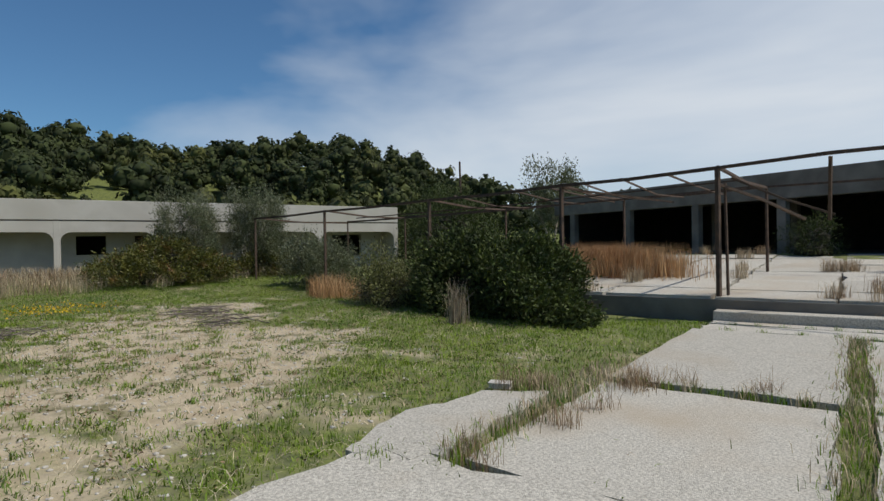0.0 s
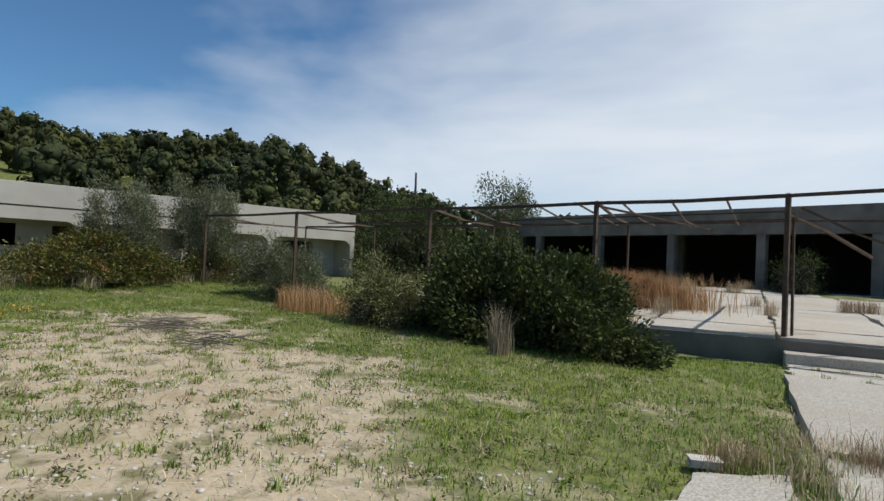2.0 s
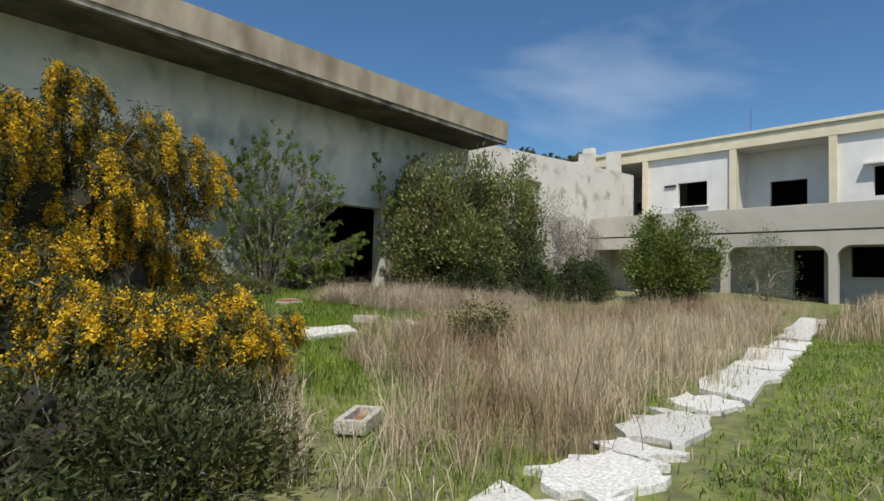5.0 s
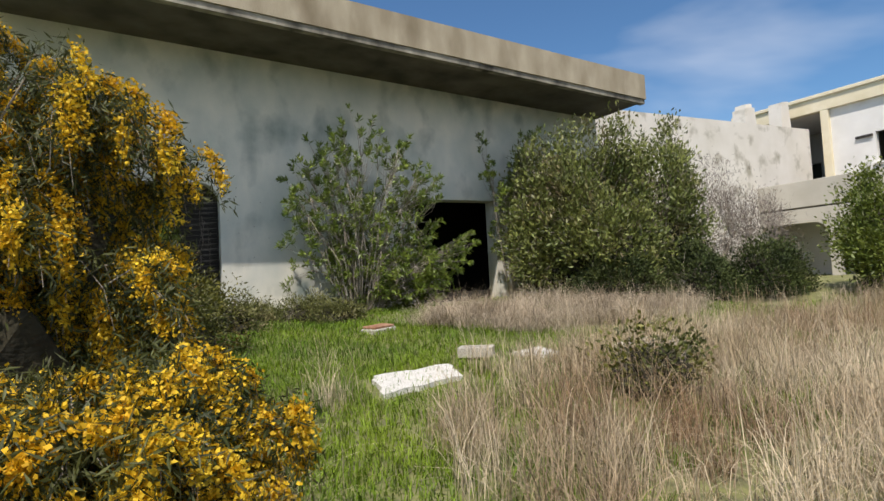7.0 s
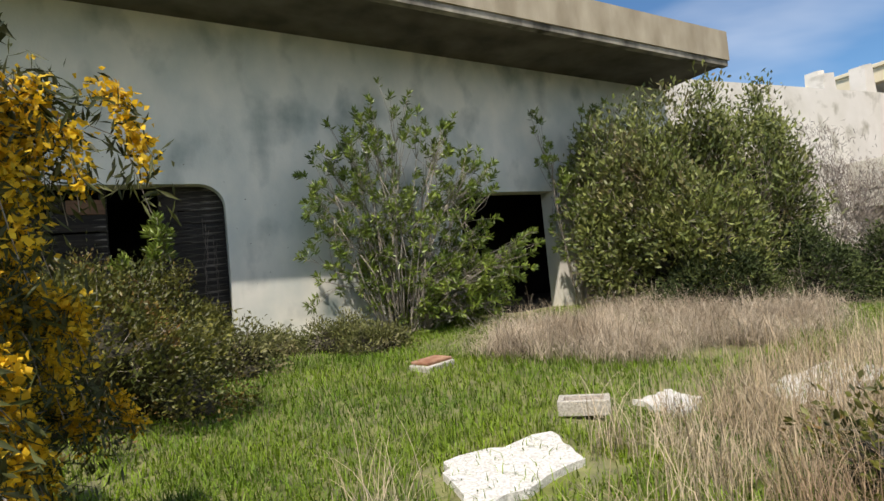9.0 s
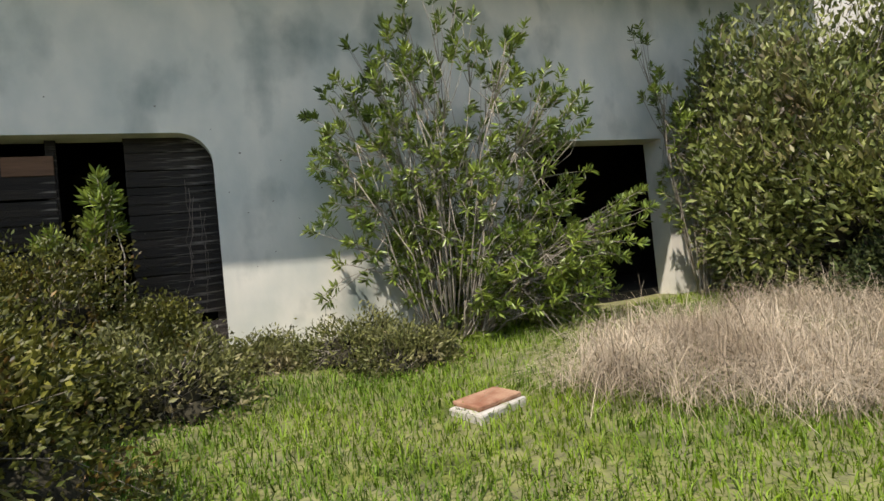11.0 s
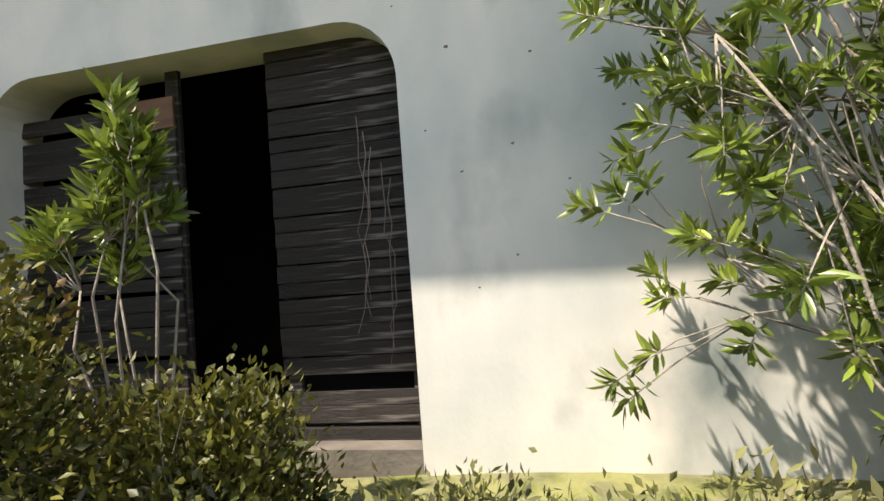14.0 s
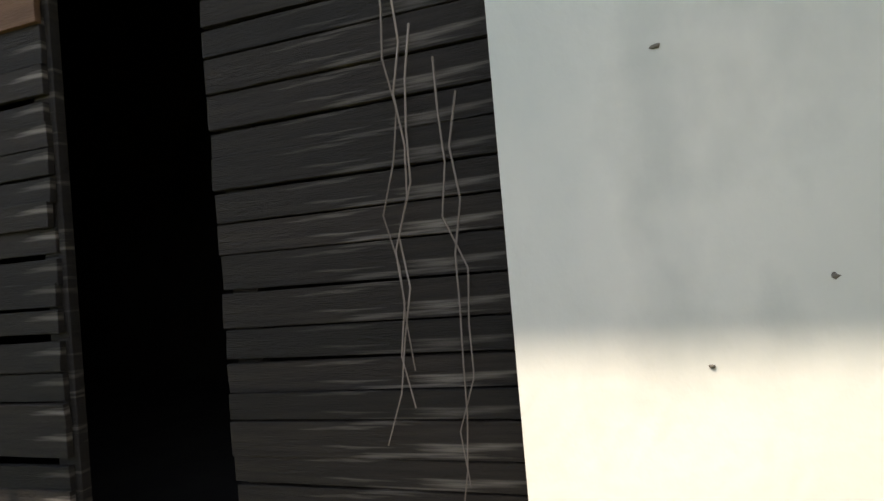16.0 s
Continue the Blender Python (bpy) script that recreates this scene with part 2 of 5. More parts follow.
def part(name, bm, material, parent=None, label="", smooth=False):
    me = bpy.data.meshes.new(name)
    bm.normal_update()
    bm.to_mesh(me)
    bm.free()
    me.materials.append(material)
    if smooth:
        me.shade_smooth()
    ob = new(name, me)
    ob.parent = parent
    if label:
        ob["label"] = label
    return ob


def raw(name, verts, faces, material, parent=None, label=""):
    me = bpy.data.meshes.new(name)
    verts, faces = np.asarray(verts, np.float32), np.asarray(faces, np.int32)
    k = faces.shape[1]
    me.vertices.add(len(verts))
    me.vertices.foreach_set("co", verts.ravel())
    me.loops.add(faces.size)
    me.loops.foreach_set("vertex_index", faces.ravel())
    me.polygons.add(len(faces))
    me.polygons.foreach_set("loop_start", np.arange(0, faces.size, k, dtype=np.int32))
    me.update(calc_edges=True)
    me.materials.append(material)
    ob = new(name, me)
    ob.parent = parent
    if label:
        ob["label"] = label
    return ob


def thing(name, label, category, at=(0, 0, 0), turn=0, group="", kind=""):
    ob = new(name)
    ob.matrix_basis = pose(*at, 0, 0, turn)
    return tagged(ob, label, category, group, kind)


def box(bm, x0, x1, y0, y1, z0, z1, bevel=0.0):
    r = bmesh.ops.create_cube(bm, size=1)
    bmesh.ops.scale(bm, vec=(x1 - x0, y1 - y0, z1 - z0), verts=r["verts"])
    bmesh.ops.translate(bm, vec=((x0 + x1) / 2, (y0 + y1) / 2, (z0 + z1) / 2), verts=r["verts"])
    if bevel:
        edges = {e for v in r["verts"] for e in v.link_edges}
        bmesh.ops.bevel(bm, geom=list(edges), offset=bevel, segments=2, affect="EDGES", profile=0.5)
    return bm


def boxed(*a, bevel=0.0):
    return box(bmesh.new(), *a, bevel=bevel)


def prism(bm, outline, axis, d0, d1):
    """Extrudes an outline of (s, z) along x or y."""
    def at(s, z, d):
        return (d, s, z) if axis == "x" else (s, d, z)
    a = [bm.verts.new(at(s, z, d0)) for s, z in outline]
    b = [bm.verts.new(at(s, z, d1)) for s, z in outline]
    n = len(outline)
    bm.faces.new(a)
    bm.faces.new(b[::-1])
    for i in range(n):
        bm.faces.new((a[i], b[i], b[(i + 1) % n], a[(i + 1) % n]))
    bmesh.ops.recalc_face_normals(bm, faces=bm.faces)
    return bm


def head_outline(s0, s1, head, top, r):
    """The wall over an opening, with rounded upper corners reaching down to head - r."""
    pts = [(s0, top), (s0, head - r)]
    for k in range(1, 8):
        a = math.pi - k * math.pi / 14
        pts.append((s0 + r + r * math.cos(a), head - r + r * math.sin(a)))
    for k in range(0, 7):
        a = math.pi / 2 - k * math.pi / 14
        pts.append((s1 - r + r * math.cos(a), head - r + r * math.sin(a)))
    return pts + [(s1, head - r), (s1, top)]


def tube(bm, pts, r0, r1, sides=6):
    rings = []
    n = len(pts)
    for i, p in enumerate(pts):
        d = (Vector(pts[min(i + 1, n - 1)]) - Vector(pts[max(i - 1, 0)])).normalized()
        u = d.orthogonal().normalized()
        w = d.cross(u)
        r = r0 + (r1 - r0) * i / (n - 1)
        rings.append([bm.verts.new(Vector(p) + r * (math.cos(2 * math.pi * k / sides) * u + math.sin(2 * math.pi * k / sides) * w)) for k in range(sides)])
    for a, b in zip(rings, rings[1:]):
        for k in range(sides):
            bm.faces.new((a[k], a[(k + 1) % sides], b[(k + 1) % sides], b[k]))
    bm.faces.new(rings[0][::-1])
    bm.faces.new(rings[-1])
    return bm


def unit(v):
    return v / np.maximum(np.linalg.norm(v, axis=-1, keepdims=True), 1e-9)


def leaves(rng, pos, along, length, width, spread=0.35):
    """Pointed leaves, folded on the midrib, 8 triangles each."""
    n = len(pos)
    d = unit(along + rng.normal(0, spread, (n, 3)))
    s = unit(np.cross(d, rng.normal(0, 1, (n, 3))))
    u = np.cross(s, d)
    L = (length * rng.uniform(0.65, 1.25, n))[:, None]
    W = (width * rng.uniform(0.75, 1.2, n))[:, None]
    bend = rng.uniform(-0.25, 0.05, n)[:, None]
    m1, m2 = pos + d * L * 0.35 - u * W * 0.12, pos + d * L * 0.7 + u * L * bend * 0.4
    v = np.stack([pos, m1 + s * W / 2 + u * W * 0.15, m1, m1 - s * W / 2 + u * W * 0.15,
                  m2 + s * W * 0.42 + u * W * 0.12, m2, m2 - s * W * 0.42 + u * W * 0.12, pos + d * L + u * L * bend], 1)
    t = np.array([(0, 1, 2), (0, 2, 3), (1, 4, 5), (1, 5, 2), (2, 5, 6), (2, 6, 3), (4, 7, 5), (5, 7, 6)])
    return v.reshape(-1, 3), (t[None] + 8 * np.arange(n)[:, None, None]).reshape(-1, 3)


def chips(rng, pos, along, length, width, spread=0.8):
    """Small kite-shaped leaves, 2 triangles each."""
    n = len(pos)
    d = unit(along + rng.normal(0, spread, (n, 3)))
    s = unit(np.cross(d, rng.normal(0, 1, (n, 3))))
    u = np.cross(s, d)
    L = (length * rng.uniform(0.6, 1.3, n))[:, None]
    W = (width * rng.uniform(0.7, 1.2, n))[:, None]
    mid = pos + d * L * 0.5
    v = np.stack([pos, mid + s * W / 2 + u * W * 0.2, pos + d * L, mid - s * W / 2 + u * W * 0.2], 1)
    t = np.array([(0, 1, 2), (0, 2, 3)])
    return v.reshape(-1, 3), (t[None] + 4 * np.arange(n)[:, None, None]).reshape(-1, 3)


def blades(rng, pos, height, width, lean):
    """Curved grass blades, 3 triangles each."""
    n = len(pos)
    a = rng.uniform(0, 2 * math.pi, n)
    out = np.stack([np.cos(a), np.sin(a), np.zeros(n)], 1)
    b = a + rng.uniform(0.8, 2.2, n)
    s = np.stack([np.cos(b), np.sin(b), np.zeros(n)], 1)
    H = (np.asarray(height) * rng.uniform(0.5, 1.25, n))[:, None]
    k = (lean * rng.uniform(0.2, 1.3, n))[:, None]
    up = np.array([0, 0, 1.0])
    W = (width * rng.uniform(0.6, 1.3, n))[:, None]
    mid = pos + up * H * 0.6 + out * H * k * 0.3
    tip = pos + up * H * (1 - 0.35 * np.minimum(k, 1.6)) + out * H * k
    v = np.stack([pos - s * W / 2, pos + s * W / 2, mid + s * W * 0.4, mid - s * W * 0.4, tip], 1)
    t = np.array([(0, 1, 2), (0, 2, 3), (3, 2, 4)])
    return v.reshape(-1, 3), (t[None] + 5 * np.arange(n)[:, None, None]).reshape(-1, 3)


def arches(rng, pos, height, width, lean):
    """Long arching stalks of five joints, drooping at the tip; 9 triangles each."""
    n = len(pos)
    a = rng.uniform(0, 2 * math.pi, n)
    out = np.stack([np.cos(a), np.sin(a), np.zeros(n)], 1)
    s = np.stack([-np.sin(a), np.cos(a), np.zeros(n)], 1)
    H = (height * rng.uniform(0.45, 1.25, n))[:, None]
    k = (lean * rng.uniform(0.15, 1.2, n))[:, None]
    W = (width * rng.uniform(0.6, 1.3, n))[:, None]
    rows = []
    for j in range(6):
        t = j / 5
        p = pos + np.array([0, 0, 1.0]) * H * (t - 0.55 * np.minimum(k, 1.3) * t ** 2.6) + out * H * k * 0.75 * t ** 1.8
        rows.append(p - s * W * 0.5 * (1 - t * 0.7))
        rows.append(p + s * W * 0.5 * (1 - t * 0.7))
    v = np.stack(rows, 1)
    t = np.array([q for j in range(5) for q in ((2 * j, 2 * j + 1, 2 * j + 3), (2 * j, 2 * j + 3, 2 * j + 2))])
    return v.reshape(-1, 3), (t[None] + 12 * np.arange(n)[:, None, None]).reshape(-1, 3)


def tussocks(label, centres, per, height, width, lean, material, seed, spread=0.09):
    """Tufts of long dry grass, each fanning out from its own foot."""
    rg = np.random.default_rng(seed)
    size = rg.uniform(0.6, 1.25, len(centres)).repeat(per)
    xy = np.repeat(centres, per, 0) + rg.normal(0, spread, (len(centres) * per, 2)) * size[:, None]
    v, f = arches(rg, on_ground(xy), height * size, width, lean)
    return tagged(raw("dry_grass", v, f, material), label, "dry grass", kind="stuff")


def on_ground(xy, lift=-0.02):
    return np.column_stack([xy, ground_z(xy[:, 0], xy[:, 1]) + lift])


def shrub(name, label, category, at, size, clumps, per, leaf, material, seed, kind="chips", clump=0.16, stems=7, low=0.05, bark=None, lean=(0, 0), top_power=1.0, extra=None, core=False):
    """A shrub: forked stems, a twig to every clump, and leaves about the twig ends."""
    rng = np.random.default_rng(seed)
    x0, y0 = at
    z0 = gz(x0, y0) - 0.05
    rx, ry, h = size
    root = thing(name, label, category, (x0, y0, z0))
    a = rng.uniform(0, 2 * math.pi, clumps)
    e = rng.uniform(low, 1, clumps) ** top_power
    prof = np.sqrt(np.maximum(0.05, 1 - 0.95 * e ** 2.4)) if low < 0.12 else np.sqrt(np.maximum(0.05, 1 - (1.75 * np.abs(e - 0.55)) ** 2))
    rad = prof * rng.uniform(0.25, 1.0, clumps) ** 0.4
    rad *= 1 + 0.24 * np.sin(3 * a + seed) + 0.2 * np.sin(5 * a + 2 * seed + 5 * e)
    hh = h * (1 + 0.16 * np.sin(2 * a + seed) + 0.1 * np.sin(5 * a + 2.1 * seed) + rng.normal(0, 0.035, clumps))
    c = np.stack([rx * rad * np.cos(a) + lean[0] * e, ry * rad * np.sin(a) + lean[1] * e, hh * e], 1)
    q = c / np.array([rx, ry, h])
    gap = np.sin(5.3 * q[:, 0] + seed) + np.sin(6.1 * q[:, 2] * 1.4 + 1.7 * seed) + np.sin(4.9 * q[:, 1] - seed)
    c = c[gap > -1.25]
    clumps = len(c)
    bm = bmesh.new()
    forks = []
    for k in range(stems):
        b = 2 * math.pi * k / stems + rng.uniform(-0.3, 0.3)
        q = Vector((rx * 0.4 * math.cos(b) + lean[0] * 0.5, ry * 0.4 * math.sin(b) + lean[1] * 0.5, h * rng.uniform(0.3, 0.55)))
        p = Vector((rx * 0.08 * math.cos(b), ry * 0.08 * math.sin(b), 0))
        tube(bm, [p, p.lerp(q, 0.5) + Vector(rng.normal(0, 0.03 * h, 3)), q], 0.012 * h + 0.008, 0.006 * h + 0.004, 5)
        forks.append(q)
    part("stem", bm, bark or M_BARK, root, smooth=True)
    bm = bmesh.new()
    for p in c[: min(clumps, 170)]:
        p = Vector(p)
        q = min(forks, key=lambda f: (f - p).length)
        tube(bm, [q, q.lerp(p, 0.55) + Vector(rng.normal(0, 0.04, 3)), p], 0.002 * h + 0.003, 0.002, 3)
    part("branchwork", bm, bark or M_BARK, root)
    # Added dark lumps block light and stand in for the shade inside.
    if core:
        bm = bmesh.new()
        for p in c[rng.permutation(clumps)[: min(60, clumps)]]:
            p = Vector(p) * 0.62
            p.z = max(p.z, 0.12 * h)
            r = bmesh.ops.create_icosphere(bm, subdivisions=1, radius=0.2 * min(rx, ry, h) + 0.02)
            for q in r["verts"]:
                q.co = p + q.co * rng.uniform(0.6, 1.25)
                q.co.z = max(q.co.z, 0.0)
        tagged(part("inner_growth", bm, M_SHADECORE, root), kind="stuff")
    centre = np.array([0, 0, h * 0.25])
    pos = np.repeat(c, per, 0)
    off = rng.normal(0, clump, pos.shape)
    along = unit(pos - centre + off * 2) + np.array([0, 0, 0.35])
    v, f = (leaves if kind == "leaves" else chips)(rng, pos + off, along, leaf[0], leaf[1])
    v[:, 2] = np.maximum(v[:, 2], 0.02)
    raw("foliage", v, f, material, root)
    if extra:
        m2, share, l2 = extra
        n2 = int(len(pos) * share)
        pick = rng.integers(0, len(pos), n2)
        v, f = chips(rng, pos[pick] + rng.normal(0, clump, (n2, 3)), along[pick], l2[0], l2[1])
        v[:, 2] = np.maximum(v[:, 2], 0.02)
        raw("blossom", v, f, m2, root)
    return root


def oleander(label, at, shoots, seed, leaf=(0.105, 0.023), reach=1.0, group=""):
    """Cane stems from one stool; each shoot (x, y, z of its tip from the base) forks into leafy ends."""
    rng = np.random.default_rng(seed)
    x0, y0 = at
    root = thing("oleander", label, "shrub", (x0, y0, gz(x0, y0) - 0.05), group=group)
    canes, pos, along = bmesh.new(), [], []
    for tip in shoots:
        tip = Vector(tip)
        base = Vector((tip.x * 0.16 + rng.normal(0, 0.06), tip.y * 0.2, 0))
        mid = base.lerp(tip, 0.5) + Vector((-tip.x * 0.12, -tip.y * 0.1, 0.12 * tip.z)) + Vector(rng.normal(0, 0.10, 3))
        fork = mid.lerp(tip, 0.45) + Vector(rng.normal(0, 0.03, 3))
        tube(canes, [base, base.lerp(mid, 0.5) + Vector(rng.normal(0, 0.03, 3)), mid, fork], 0.010, 0.005, 5)
        ends = [tip] + [tip + Vector(rng.normal(0, 0.2 * reach, 3)) + Vector((0, 0, -0.12)) for _ in range(rng.integers(4, 7))]
        ends += [mid + Vector(rng.normal(0, 0.2 * reach, 3)) for _ in range(2 if reach > 0.5 else 0)]
        for q in ends:
            q.x = max(q.x, tip.x - 0.22)
            elbow = fork.lerp(q, 0.5) + Vector(rng.normal(0, 0.03, 3))
            tube(canes, [fork, elbow, q], 0.005, 0.003, 4)
            d = np.array((q - elbow).normalized())
            n = int(rng.integers(18, 30))
            t = rng.uniform(0, 1, n) ** 0.7
            p = np.array(q)[None] - d[None] * (0.13 * (1 - t))[:, None]
            side = unit(np.cross(d[None], rng.normal(0, 1, (n, 3))))
            pos.append(p)
            along.append(unit(d[None] * (0.05 + 0.95 * t)[:, None] + side * 1.0 + np.array([0, 0, 0.3])))
    tagged(part("cane_clump", canes, M_BARK, root, smooth=True), kind="stuff")
    v, f = leaves(rng, np.concatenate(pos), np.concatenate(along), leaf[0], leaf[1], 0.16)
    raw("foliage", v, f, M_OLEANDER, root)
    return root


def grass_field(name, label, category, xy, height, width, lean, material, seed, lift=-0.02):
    rng = np.random.default_rng(seed)
    v, f = blades(rng, on_ground(xy, lift), height, width, lean)
    return tagged(raw(name, v, f, material), label, category, kind="stuff")


# ---- ground ----
gx = np.concatenate([np.linspace(-1500, -60, 14), np.linspace(-50, -15, 24), np.linspace(-14, 24, 128), np.linspace(25, 130, 70), np.linspace(150, 1500, 12)])
gy = np.concatenate([np.linspace(-1500, -110, 13), np.linspace(-100, -42, 40), np.linspace(-40, 6, 150), np.linspace(7, 90, 44), np.linspace(110, 1500, 12)])
GX, GY = np.meshgrid(gx, gy, indexing="ij")
gv = np.stack([GX, GY, ground_z(GX, GY)], -1).reshape(-1, 3)
gi = np.arange(len(gx) * len(gy)).reshape(len(gx), len(gy))
gf = np.stack([gi[:-1, :-1], gi[1:, :-1], gi[1:, 1:], gi[:-1, 1:]], -1).reshape(-1, 4)
ground = tagged(raw("ground", gv, gf, M_GROUND), "pale sandy soil with patchy weeds across an abandoned court", "ground", kind="structure")
ground.data.shade_smooth()
gmask = np.where(south(gv[:, 0], gv[:, 1]), np.clip((0.55 - bare(gv[:, 0], gv[:, 1])) / 0.3, 0.12, 0.85), 0.75)
gmask = np.where(np.hypot(gv[:, 0] + 6, gv[:, 1] + 16) > 36, 0.9, gmask)
ground.data.attributes.new("grass", "FLOAT", "POINT").data.foreach_set("value", gmask.astype(np.float32))

# ---- rendered wall with the shuttered doorway ----
EAVE_Z0, WALL_X0, WALL_X1 = 4.60, -16.0, 9.95
DOOR_X0, DOOR_HEAD, WIN_X0, WIN_X1, WIN_HEAD = -2.88, 2.45, 4.14, 6.35, 2.25
bm = bmesh.new()
box(bm, WALL_X0, DOOR_X0, 0, 0.4, -1, EAVE_Z0)
prism(bm, head_outline(DOOR_X0, 0, DOOR_HEAD, EAVE_Z0, 0.36), "y", 0, 0.4)
box(bm, 0, WIN_X0, 0, 0.4, -1, EAVE_Z0)
box(bm, WIN_X0, WIN_X1, 0, 0.4, WIN_HEAD, EAVE_Z0)
box(bm, WIN_X1, WALL_X1, 0, 0.4, -1, EAVE_Z0)
prism(bm, [(WALL_X0, EAVE_Z0), (WALL_X1, EAVE_Z0), (WALL_X1, 4.67), (WALL_X0, 5.68)], "y", 0, 0.4)
wall = tagged(part("wall_rendered", bm, M_WALL), "stained grey rendered wall with a rounded doorway", "wall", kind="structure")
tagged(part("door_sill", boxed(DOOR_X0 - 0.003, -0.003, 0.02, 0.6, -1, -0.003), M_DARKCONC), "rough concrete sill of the shuttered doorway", "sill", kind="structure")
EA, EB = (10.05, -1.68, 4.57), (WALL_X0, -1.88, 5.60)


def along_eave(bm, y0, y1, z0, z1, back=None, trim=0.0):
    """A slab along the eave, which splays away from the wall; y and z are offsets from its lower outer edge."""
    vs = []
    for ex, ey, ez in (EA, EB):
        x = ex - (trim if ex > 0 else 0)
        for y, z in ((ey + y0, ez + z0), (back if back is not None else ey + y1, ez + z0), (back if back is not None else ey + y1, ez + z1), (ey + y0, ez + z1)):
            vs.append(bm.verts.new((x, y, z)))
    for f in ((0, 1, 2, 3), (7, 6, 5, 4), (0, 4, 5, 1), (1, 5, 6, 2), (2, 6, 7, 3), (3, 7, 4, 0)):
        bm.faces.new([vs[k] for k in f])
    bmesh.ops.recalc_face_normals(bm, faces=bm.faces)
    return bm


eave = tagged(part("roof_fascia", along_eave(bmesh.new(), 0, 0, 0.12, 0.74, 4.4), M_CONC), "weathered beige concrete roof slab with deep eaves", "roof", kind="structure")
part("soffit", along_eave(bmesh.new(), 0.17, 0, 0.05, 0.117, -0.004, 0.06), M_SOFFIT, eave, "grey stained soffit with eave shade put into its colour")
part("drip_edge", along_eave(bmesh.new(), 0.03, 0.168, 0.0, 0.117, None, 0.03), M_DRIP, eave, "dark broken drip edge")
# Added shell keeps light out; its near-black colour paints the rooms' shade.
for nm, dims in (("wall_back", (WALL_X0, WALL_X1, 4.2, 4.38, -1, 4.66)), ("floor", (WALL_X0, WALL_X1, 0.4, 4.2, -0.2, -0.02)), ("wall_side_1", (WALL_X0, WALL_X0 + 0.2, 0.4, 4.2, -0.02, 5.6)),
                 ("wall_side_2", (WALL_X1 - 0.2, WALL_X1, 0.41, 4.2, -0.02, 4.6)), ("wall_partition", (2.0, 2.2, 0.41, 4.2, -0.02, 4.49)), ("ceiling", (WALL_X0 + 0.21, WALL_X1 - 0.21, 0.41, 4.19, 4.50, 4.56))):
    tagged(part(nm, boxed(*dims), M_DARK), "bare interior coloured near-black for shade, seen through the openings", "wall", kind="structure")

# shutters: two leaves of charred boards, a gap between
shutter = thing("shutter", "charred black board shutter, warped, in the rounded doorway", "shutter")
rng = np.random.default_rng(5)


def boards(parent, x0, x1, y, z0, z1, step, skip=()):
    z, k = z0, 0
    while z < z1 - 0.02:
        h = step * rng.uniform(0.85, 1.15)
        if k not in skip:
            bm = boxed(x0 + rng.uniform(0, 0.01), x1 - rng.uniform(0, 0.012), -0.012, 0.012, -h / 2 + 0.004, h / 2 - 0.002, bevel=0.003)
            ob = part("board", bm, M_BOARD, parent)
            ob.matrix_basis = pose(0, y + rng.normal(0, 0.004), z + h / 2, rng.normal(0, 2.5), rng.normal(0, 0.35), 0)
        z, k = z + h, k + 1


boards(shutter, -0.94, 0.02, 0.24, 0.09, DOOR_HEAD + 0.05, 0.098, (2,))
for x in (-0.92, -0.10):
    part("stile", boxed(x, x + 0.09, 0.262, 0.30, 0.03, DOOR_HEAD + 0.04, bevel=0.004), M_BOARD, shutter)
part("rail", boxed(-0.94, 0.02, 0.20, 0.30, -0.01, 0.07, bevel=0.006), M_BOARD, shutter)
shutter2 = thing("shutter", "charred board shutter bearing a single brown plank", "shutter")
boards(shutter2, -2.96, -1.62, 0.25, 0.05, DOOR_HEAD - 0.22, 0.098)
part("plank", boxed(-2.1, -1.62, 0.225, 0.25, 2.06, 2.27, bevel=0.004), M_BROWN, shutter2, "reddish brown plank")
part("stile", boxed(-1.70, -1.60, 0.262, 0.30, 0.0, DOOR_HEAD + 0.04, bevel=0.004), M_BOARD, shutter2)
bm = bmesh.new()
for k in range(5):
    pts, x = [], -0.33 + 0.05 * k
    for j in range(9):
        pts.append((x + rng.normal(0, 0.018) - 0.02 * j * 0.5 * (k % 3), 0.208 + rng.normal(0, 0.004), 1.95 - 0.14 * j - 0.1 * k))
    tube(bm, pts, 0.0035, 0.002, 4)
tagged(part("vine", bm, M_TWIG), "dry leafless vine clinging to the charred shutter", "vine")

# ---- white wing beyond the wall ----
bm = bmesh.new()
box(bm, 10.1, 13.6, 0.5, 0.8, -1, 5.0)
box(bm, 13.6, 14.7, 0.5, 0.8, -1, 3.0)
box(bm, 13.6, 14.7, 0.5, 0.8, 4.2, 5.0)
box(bm, 14.7, 22.0, 0.5, 0.8, -1, 5.0)
prism(bm, [(10.1, 5.0), (22.0, 5.0), (22.0, 5.5), (10.1, 5.15)], "y", 0.5, 0.8)
box(bm, 10.1, 22.0, 4.0, 4.2, -1, 4.9)
box(bm, 21.8, 22.0, 0.8, 4.0, -1, 4.9)
tagged(part("wall_wing", bm, M_PEEL), "peeling white rendered wing with a dark window", "wall", kind="structure")
for x, y, z, w, h in ((21.3, 1.2, 5.35, 0.7, 1.35), (22.4, 3.3, 6.4, 0.6, 0.95), (19.6, 1.6, 4.9, 0.9, 1.5)):
    bm = prism(bmesh.new(), [(-w / 2, 0), (w / 2, 0), (w * 0.33, h), (-w * 0.38, h * 0.93)], "y", -0.25, 0.25)
    tagged(part("parapet_block", bm, M_PEEL), "broken stub of white rendered parapet on the roof", "parapet", group="parapet stubs").matrix_basis = pose(x, y, z)

